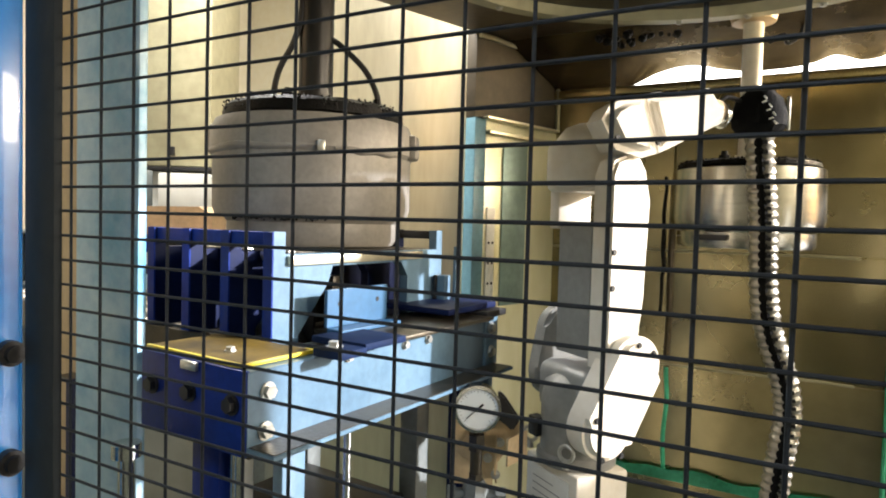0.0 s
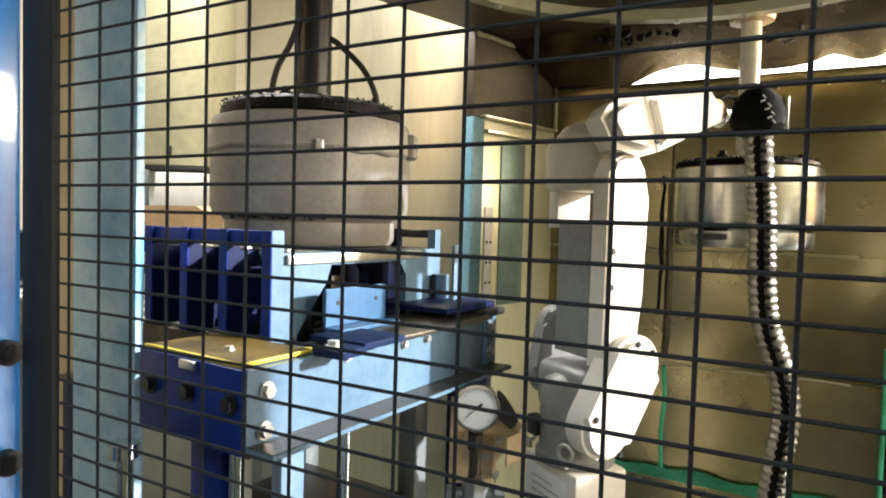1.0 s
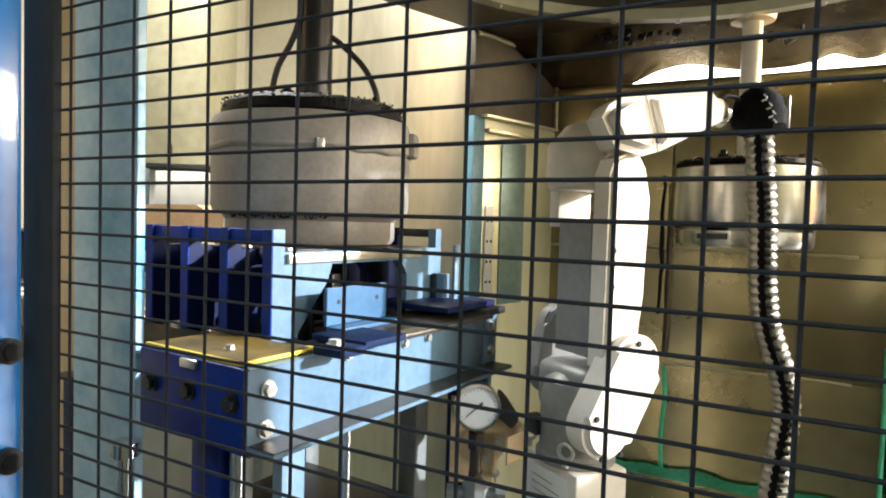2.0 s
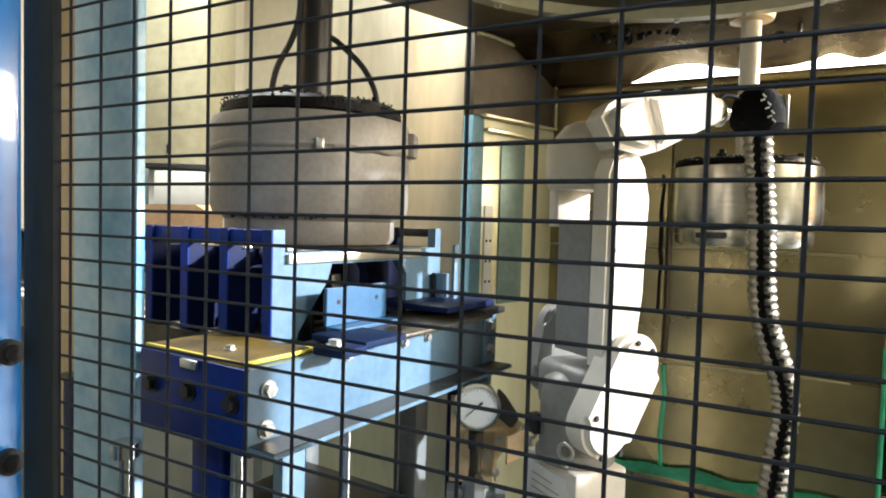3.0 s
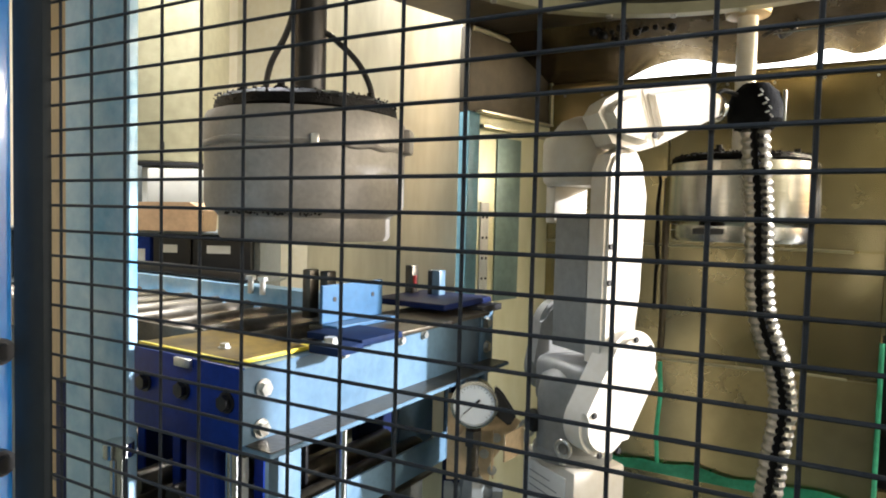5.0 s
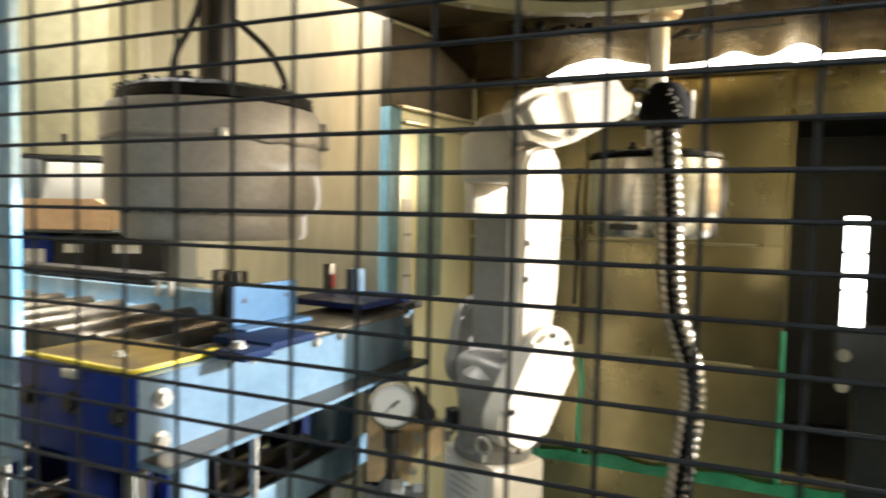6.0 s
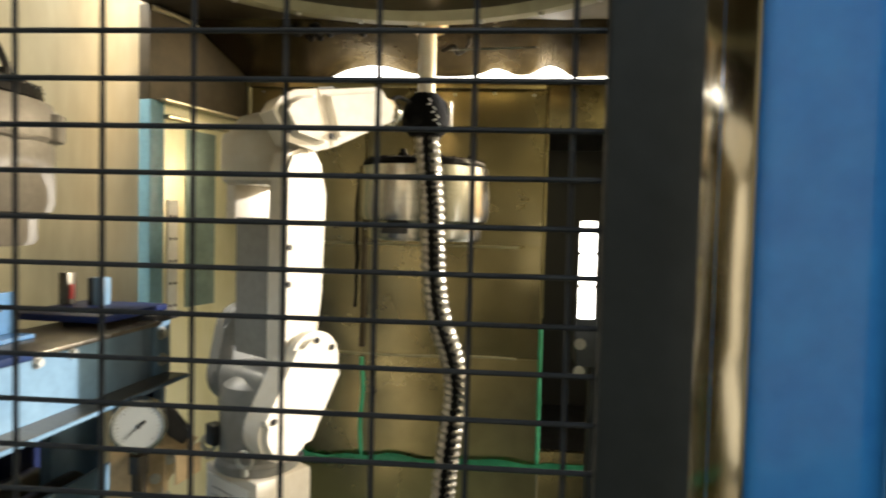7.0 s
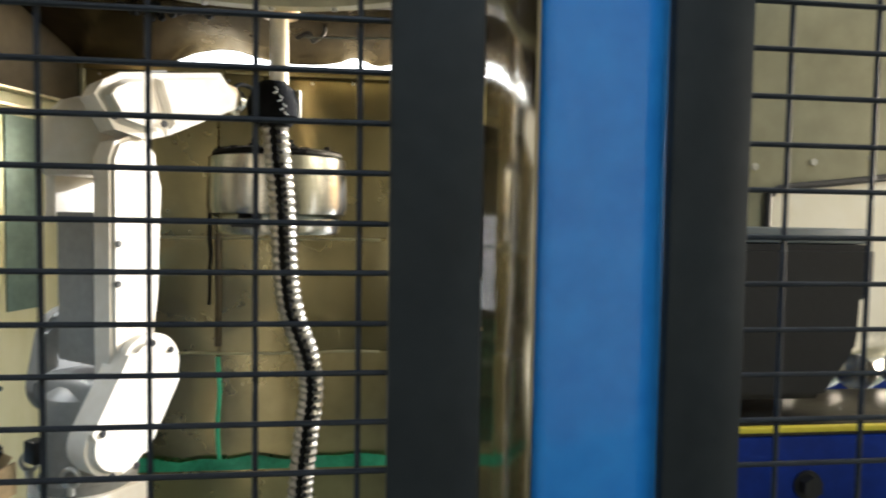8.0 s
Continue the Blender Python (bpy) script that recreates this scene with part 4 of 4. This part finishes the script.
    fore.matrix_basis = ROB.inverted() @ mw

    def wedge(prof, w, mat, name, label="", bev=0.012):
        bm = bmesh.new()
        a = [bm.verts.new((x, w, z)) for x, z in prof]
        b2 = [bm.verts.new((x, -w, z)) for x, z in prof]
        bm.faces.new(a)
        bm.faces.new(b2[::-1])
        for i in range(len(prof)):
            j = (i + 1) % len(prof)
            bm.faces.new((a[i], b2[i], b2[j], a[j]))
        bmesh.ops.recalc_face_normals(bm, faces=bm.faces[:])
        bmesh.ops.bevel(bm, geom=[e for e in bm.edges if abs(e.verts[0].co.y - e.verts[1].co.y) < 1e-6], offset=bev, segments=3, affect="EDGES")
        return part(name, bm, mat, fore, label)

    wedge([(-0.02, 0.015), (0.0, -0.035), (0.045, -0.052), (0.075, -0.047), (0.060, 0.048), (0.02, 0.046), (-0.005, 0.035)], 0.045, M["robot"], "forearm_root", "cream elbow cover", 0.016)
    wedge([(0.0755, -0.047), (0.196, -0.006), (0.200, 0.012), (0.176, 0.052), (0.0605, 0.046)], 0.042, M["robot"], "forearm_cover", "cream forearm cover")
    wedge([(0.06, 0.0465), (0.09, 0.0485), (0.088, 0.052), (0.06, 0.0505)], 0.03, M["robotdark"], "forearm_seam", "", 0.001)
    bm = bmesh.new()
    cyl(bm, (0.180, 0, 0.020), (0.212, 0, 0.014), 0.025, 28, 0.020)
    part("wrist", bm, M["brass"], fore, "tan wrist drum")
    bm = bmesh.new()
    cyl(bm, (0.205, 0, 0.012), (0.225, 0, 0.010), 0.017, 24)
    cyl(bm, (0.213, 0, 0.010), (0.216, 0, 0.010), 0.024, 24)
    part("flange", bm, M["chrome"], fore, "bright tool flange")
    for x, z in ((-0.004, -0.018), (0.066, -0.03)):
        same("bolt", b, fore, pose(x, 0.0455, z, -90, 0, 0))
        same("bolt", b, fore, pose(x, -0.0455, z, 90, 0, 0))
    return r


robot()


# ---- hose and its head ----
def hose():
    h = thing("hose", pose(0, 0, 0), "dark ribbed metal hose hanging from the robot's tool", "hose")
    line = smooth_path([(-0.066, 0.852, 0.170), (-0.061, 0.858, 0.10), (-0.052, 0.866, 0.0), (-0.047, 0.870, -0.12), (-0.036, 0.877, -0.20), (-0.009, 0.890, -0.285), (0.0, 0.896, -0.35), (-0.008, 0.892, -0.425), (-0.016, 0.888, -0.50), (-0.03, 0.88, -0.62), (-0.09, 0.86, -0.8), (-0.15, 0.84, FLOOR + 0.02)], 22)
    bm = bmesh.new()
    # even steps along the line so that the ribs stay regular
    fine_pts, fine_rad, acc = [], [], 0.0
    step = 0.0031
    for a, b in zip(line, line[1:]):
        n = max(1, round((b - a).length / step))
        for k in range(n):
            q = a.lerp(b, k / n)
            fine_pts.append(q)
            fine_rad.append(0.0230 + 0.0016 * math.sin(acc / 0.0150 * 2 * math.pi))
            acc += (b - a).length / n
    tube(bm, fine_pts, 0.02, 16, fine_rad)
    part("ribbed_tube", bm, M["hose"], h)
    bm = bmesh.new()
    lathe(bm, [(0, 0.044), (0.02, 0.042), (0.038, 0.026), (0.046, 0.0), (0.044, -0.02), (0.030, -0.036), (0, -0.036)], 40, (-0.066, 0.853, 0.176), 0.003)
    part("head", bm, M["pitch"], h, "black round hose head")
    # black band with teeth added for the hose's unlit middle; stitches on the head
    bm = bmesh.new()
    tube(bm, [p + Vector((-0.0005, -0.0165, 0)) for p in fine_pts[::3]], 0.0088, 10)
    part("strap", bm, M["pitch"], h, "black band for the hose's unlit middle")
    bm = bmesh.new()
    box(bm, 0.0055, 0.0135, -0.0242, -0.018, -0.003, 0.003)
    tooth = mesh_of("tooth", bm, M["black"])
    for k in range(60):
        same("tooth", tooth, h, Matrix.Translation(fine_pts[min(len(fine_pts) - 1, 14 + k * 5)]))
    bm = bmesh.new()
    box(bm, -0.0036, 0.0036, -0.002, 0.002, -0.0012, 0.0012, 0.0004)
    stitch = mesh_of("stitch", bm, M["white"])
    for k in range(7):
        same("stitch", stitch, h, pose(-0.058 + 0.016 * math.sin(k * 0.26) + 0.003 * (-1) ** k, 0.8085 + 0.0003 * k, 0.199 - 0.0070 * k, 0, (-1) ** k * 35 + 15, 0))
    bm = bmesh.new()
    box(bm, -0.024, -0.018, 0.845, 0.865, 0.15, 0.205, 0.002)
    part("bracket", bm, M["zinc"], h, "bright side bracket")
    bm = bmesh.new()
    tube(bm, smooth_path([(-0.13, 0.80, 0.19), (-0.115, 0.81, 0.203), (-0.095, 0.825, 0.198), (-0.08, 0.84, 0.185)]), 0.004, 8)
    part("lead", bm, M["black"], h, "thin black lead")


M["hose"] = material("hose_metal", (0.26, 0.24, 0.20), 0.32, 0.75, 0.3, 40, 0.1, stain=(0.15, 0.138, 0.115))
hose()


# ---- pressure gauge on its regulator ----
def gauge():
    g = thing("pressure_gauge", pose(-0.440, 0.539, -0.325, 0, 0, 26), "round steel pressure gauge with a pale dial, on a pipe regulator", "pressure gauge")
    bm = bmesh.new()
    lathe(bm, [(0, -0.042), (0.031, -0.042), (0.0345, -0.036), (0.0345, 0.0), (0.0385, 0.002), (0.0385, 0.007), (0.034, 0.008), (0.033, 0.003), (0, 0.003)], 40)
    part("case", bm, M["chrome"], g, "bright case with a bezel", True, TOMY)
    bm = bmesh.new()
    cyl(bm, (0, -0.0035, 0), (0, -0.0045, 0), 0.0328, 40)
    part("dial", bm, M["dial"], g, "pale dial face")
    bm = bmesh.new()
    box(bm, -0.0007, 0.0007, -0.0062, -0.0056, -0.009, 0.024, 0, pose(0, 0, 0, 0, 228, 0))
    box(bm, -0.002, 0.002, -0.0062, -0.0056, -0.012, -0.004, 0, pose(0, 0, 0, 0, 228, 0))
    cyl(bm, (0, -0.0065, 0), (0, -0.0046, 0), 0.003, 12)
    part("needle", bm, M["black"], g, "black needle")
    for k in range(25):
        a = radians(225 - 270 * k / 24)
        bm = bmesh.new()
        box(bm, 0.0255 if k % 4 == 0 else 0.0278, 0.0305, -0.0052, -0.0047, -0.0003, 0.0003, 0, pose(0, 0, 0, 0, -math.degrees(a), 0))
        part("tick", bm, M["ink"], g, "", False)
    bm = bmesh.new()
    cyl(bm, (0, 0.012, -0.036), (0, 0.012, -0.048), 0.007, 12)
    cyl(bm, (0, 0.012, -0.046), (0, 0.012, -0.072), 0.0145, 6)
    cyl(bm, (0, 0.012, -0.072), (0, 0.012, -0.112), 0.0100, 16)
    cyl(bm, (0, 0.012, -0.112), (0, 0.012, -0.124), 0.0125, 6)
    part("stem", bm, M["oiled"], g, "dark oily threaded stem")
    # valve body: a bonnet, cross arms and the pipe down
    bm = bmesh.new()
    lathe(bm, [(0, -0.122), (0.014, -0.122), (0.020, -0.130), (0.024, -0.150), (0.020, -0.172), (0, -0.172)], 8, (0.0, 0.012, 0))
    cyl(bm, (-0.040, 0.012, -0.150), (0.045, 0.012, -0.150), 0.012, 12)
    cyl(bm, (-0.046, 0.012, -0.150), (-0.032, 0.012, -0.150), 0.017, 6)
    cyl(bm, (0.034, 0.012, -0.150), (0.050, 0.012, -0.150), 0.017, 6)
    cyl(bm, (0.0, 0.012, -0.172), (0.0, 0.012, -0.86), 0.011, 14)
    part("regulator", bm, M["machine"], g, "grey steel regulator body and pipe")
    # folded tan bracket behind, with a black angled plate
    bm = bmesh.new()
    box(bm, -0.044, 0.030, 0.058, 0.061, -0.15, 0.0, 0.001)
    box(bm, 0.0, 0.070, 0.052, 0.055, -0.085, 0.020, 0.001, pose(0.012, 0, -0.02, 0, 34, 0))
    part("bracket", bm, M["brass"], g, "tan folded sheet bracket")
    bm = bmesh.new()
    prism(bm, [(0.045, -0.055), (0.0455, -0.125), (0.072, -0.150), (0.075, -0.075)], 0.025, 0.028, pose(0, 0, 0, 0, 0, -8))
    prism(bm, [(0.02, -0.045), (0.08, -0.045), (0.08, -0.090), (0.02, -0.090)], 0.045, 0.048, pose(0, 0, 0, 0, 0, -35))
    part("bracket_arm", bm, M["brass"], g, "", False)
    for x, z in ((0.040, -0.072), (0.020, -0.100), (0.034, -0.128)):
        same("bolt", BOLT_SMALL, g, pose(x, 0.0510, z) @ TOMY)
    bm = bmesh.new()
    prism(bm, [(0.034, 0.022), (0.046, 0.012), (0.072, -0.026), (0.060, -0.046), (0.034, -0.026)], -0.046, -0.030, pose(0, 0, 0, 0, 0, -90))
    bmesh.ops.bevel(bm, geom=bm.edges[:], offset=0.003, segments=2, affect="EDGES")
    part("knob", bm, M["black"], g, "black angled cover")


gauge()


# ---- right station, seen past the post ----
def right_station():
    c = thing("feed_conveyor", pose(0.31, 0.178, 0), "blue conveyor end with a yellow-edged plate and bright rollers", "conveyor")
    nbox("front_beam", M["deepblue"], 0.035, 1.2, 0, 0.008, -0.32, -0.205, c, 0.0015, "deep blue front beam")
    nbox("top_lip", M["oiled"], 0.035, 1.2, 0.001, 0.012, -0.2045, -0.2015, c, 0.0008)
    nbox("plate_edge", M["yellowedge"], 0.035, 1.2, -0.001, 0.006, -0.201, -0.1965, c, 0.0006, "bright yellow painted edge")
    nbox("cover_plate", M["oiled"], 0.035, 1.2, 0.0125, 0.12, -0.202, -0.198, c, 0.0008, "dull brown cover plate")
    same("bolt", BOLT_DARK, c, pose(0.175, -0.0005, -0.247) @ TOMY)
    same("bolt", BOLT_DARK, c, pose(0.335, -0.0005, -0.247) @ TOMY)
    bm = bmesh.new()
    lathe(bm, [(0, 0), (0.020, 0), (0.0215, 0.003), (0.0215, 0.30), (0.020, 0.303), (0, 0.303)], 20)
    rm = mesh_of("roller", bm, M["chrome"], True)
    for k in range(9):
        same("roller", rm, c, pose(0.215 + 0.06 * k, 0.13 + 0.005 * k, -0.185, -90, 0, -55))
    for x, y in ((0.07, 0.05), (1.1, 0.05), (0.07, 0.4), (1.1, 0.4)):
        nbox("leg", M["deepblue"], x - 0.02, x + 0.02, y - 0.02, y + 0.02, FLOOR, -0.325, c, 0.003)
    nbox("back_beam", M["deepblue"], 0.035, 1.2, 0.44, 0.45, -0.32, -0.23, c, 0.0015)
    nbox("cross_bar", M["deepblue"], 0.045, 0.075, 0.012, 0.44, -0.32, -0.28, c, 0.0015)
    t = thing("tub", pose(0.47, 0.33, 0), "black plastic tub with a wide rim on the feed conveyor", "tub")
    bm = bmesh.new()
    a = [(-0.14, -0.04), (0.102, -0.04), (0.102, -0.08), (0.090, -0.086), (0.088, -0.135), (0.062, -0.172), (0.055, -0.183), (-0.11, -0.183), (-0.14, -0.15)]
    prism(bm, a, -0.07, 0.12, pose(0, 0, 0, 0, 0, -90))
    bmesh.ops.bevel(bm, geom=bm.edges[:], offset=0.006, segments=2, affect="EDGES")
    part("shell", bm, M["tub"], t)
    bm = bmesh.new()
    box(bm, -0.15, 0.096, -0.115, 0.06, -0.0395, -0.025, 0.003)
    part("rim_plate", bm, M["machine"], t, "grey cover plate on top")
    # pale sheet with a rubber-edged cutout behind
    s = thing("side_sheet", pose(0.30, 0.62, 0), "olive steel sheet with a rubber-edged window", "sheet")
    # lengthened out of view to keep the sun off post and tub
    nbox("sheet", M["dullolive"], 0.06, 2.3, 0.006, 0.012, -0.6, 0.9, s, 0.001)
    rim = smooth_path([(0.434, -0.003, -0.3), (0.434, -0.003, 0.0), (0.440, -0.003, 0.026), (0.465, -0.003, 0.037), (0.56, -0.003, 0.047), (0.75, -0.003, 0.07), (1.15, -0.003, 0.118)], 10)
    bm = bmesh.new()
    prism(bm, [(-p.x, p.z) for p in rim] + [(-1.15, -0.3)], 0.001, 0.005, pose(0, 0, 0, 0, 0, 90))
    part("pane", bm, M["cream"], s, "pale board behind the window", False)
    bm = bmesh.new()
    tube(bm, rim, 0.006, 8)
    part("edge_rubber", bm, M["black"], s, "black edge rubber")
    rv = bolt_mesh("rivet", 0.006, 0.004, M["zinc"], False)
    for k in range(5):
        same("rivet", rv, s, pose(0.41 + 0.10 * k, -0.0005, 0.068 + 0.01 * k) @ TOMY)


right_station()


def inner_machine():
    g = thing("spray_machine", pose(0.238, 0.94, 0), "grey machine body carrying a white bar with added glow", "machine")
    nbox("body", M["slate"], 0.03, 0.24, 0.02, 0.07, FLOOR, -0.30, g, 0.01)
    bm = bmesh.new()
    prism(bm, [(0.0, -0.30), (0.08, -0.30), (0.08, -0.21), (0.05, -0.206)], 0.0, 0.16)
    part("cowl", bm, M["slate"], g, "sloping grey cowl")
    # white upright in three pieces, glow added so it reads blown out
    for k in range(3):
        z0 = -0.205 + 0.066 * k
        nbox("lamp_segment", M["white_glow"], 0.0, 0.032, 0.0, 0.012, z0, z0 + 0.063, g, 0.003, "white bar segment with added glow")
        nbox("lamp_back", M["white"], 0.004, 0.032, 0.0122, 0.034, z0, z0 + 0.063, g, 0.002)
    nbox("rod_post", M["machine"], 0.10, 0.13, 0.03, 0.06, -0.21, -0.15, g, 0.004)
    nbox("rod_arm", M["chrome"], 0.085, 0.145, 0.028, 0.062, -0.1495, -0.142, g, 0.002)
    bm = bmesh.new()
    cyl(bm, (0.11, 0.01, -0.235), (0.165, -0.03, -0.275), 0.018, 18, 0.012)
    part("nozzle", bm, M["brass"], g, "tan nozzle")
    for z in (-0.255, -0.31):
        same("bolt", BOLT, g, pose(0.005, -0.0005, z) @ TOMY)


inner_machine()


# ---- clutter behind the loading side ----
def clutter():
    e = Vector((-0.013, -0.369))
    f = Vector((-0.468, 0.884))
    rt = Vector((0.884, 0.468))
    face = math.degrees(math.atan2(rt.y, rt.x))

    def place(lat, depth):
        p = e + f * depth + rt * lat
        return pose(p.x, p.y, 0, 0, 0, face)

    c = thing("metal_cabinet", place(-0.93, 2.35), "olive sheet metal cabinet with a dark bottom edge", "cabinet")
    nbox("body", M["dullolive"], -0.35, 0.0, 0.0, 0.3, 0.16, 1.3, c, 0.01)
    nbox("bottom_edge", M["black"], -0.35, 0.0, -0.003, 0.3, 0.145, 0.159, c, 0.002, "dark bottom edge")
    nbox("catch", M["black"], -0.15, -0.135, -0.012, -0.001, 0.20, 0.235, c, 0.003)
    nbox("stand", M["hall"], -0.30, -0.05, 0.05, 0.25, FLOOR, 0.144, c, 0.005)
    b = thing("grey_box", place(-0.97, 2.2), "pale grey box on a low bench", "box")
    nbox("body", M["hall"], -0.09, 0.09, 0, 0.12, -0.005, 0.125, b, 0.006)
    nbox("panel", M["machine"], -0.19, -0.13, 0.0, 0.05, -0.005, 0.135, b, 0.003, "dark grey panel")
    k = thing("carton", place(-0.86, 2.05), "brown cardboard carton with hand holes", "carton")
    bm = bmesh.new()
    prism(bm, [(-0.27, -0.085), (0.10, -0.085), (0.105, -0.02), (0.06, 0.005), (-0.27, 0.0)], 0.0, 0.12, pose(0, 0, 0, 0, 0, 90) @ pose(0, 0, 0, 0, 0, 180))
    part("body", bm, M["cardboard"], k, "", False)
    for x in (-0.10, 0.02):
        nbox("hand_hole", M["oiled"], x - 0.012, x + 0.012, -0.002, 0.002, -0.07, -0.025, k, 0.0)
    n = thing("bench", place(-0.75, 1.95), "low dark steel bench with black parts bins", "bench")
    nbox("top", M["machine"], -0.75, 0.16, 0.0, 0.35, -0.095, -0.086, n, 0.002)
    nbox("front", M["machine"], -0.75, 0.16, 0.03, 0.04, -0.4, -0.25, n, 0.002)
    for x in (-0.7, 0.13):
        nbox("leg", M["machine"], x - 0.02, x + 0.02, 0.05, 0.3, FLOOR, -0.095, n, 0.002)
    nbox("shelf", M["machine"], -0.75, 0.16, 0.0, 0.35, -0.262, -0.255, n, 0.002)
    for x0, x1, mat, lab in ((-0.58, -0.35, "tub", "black plastic parts bin on the bench shelf"), (-0.33, -0.19, "deepblue", "blue plastic parts bin on the bench shelf"), (-0.18, -0.06, "tub", "black plastic parts bin on the bench shelf"), (-0.055, 0.13, "tub", "black plastic parts bin on the bench shelf")):
        q = thing("parts_bin", place(-0.75, 1.95) @ pose((x0 + x1) / 2, 0.02, -0.254), lab, "bin", "parts bins")
        w = (x1 - x0) / 2
        bm = bmesh.new()
        box(bm, -w, w, 0, 0.25, 0, 0.152, 0.004)
        part("shell", bm, M[mat], q)
        if mat == "tub":
            nbox("card", M["white"], -w * 0.5, w * 0.3, -0.003, -0.0005, 0.10, 0.125, q, 0.0, "small white card")
        else:
            nbox("card", M["white"], 0.0, w * 0.8, -0.003, -0.0005, 0.02, 0.11, q, 0.0, "white paper sheet")


clutter()


# ---- what moves ----
def motions():
    drops = [(0, 0), (4.03, 0), (4.1, -0.004), (4.2, -0.023), (4.3, -0.052), (4.4, -0.084), (4.6, -0.142), (4.8, -0.176), (5.0, -0.185), (8, -0.185)]
    walk(lift, [(t, Matrix.Translation((0, 0, d)) @ CONV) for t, d in drops])


motions()
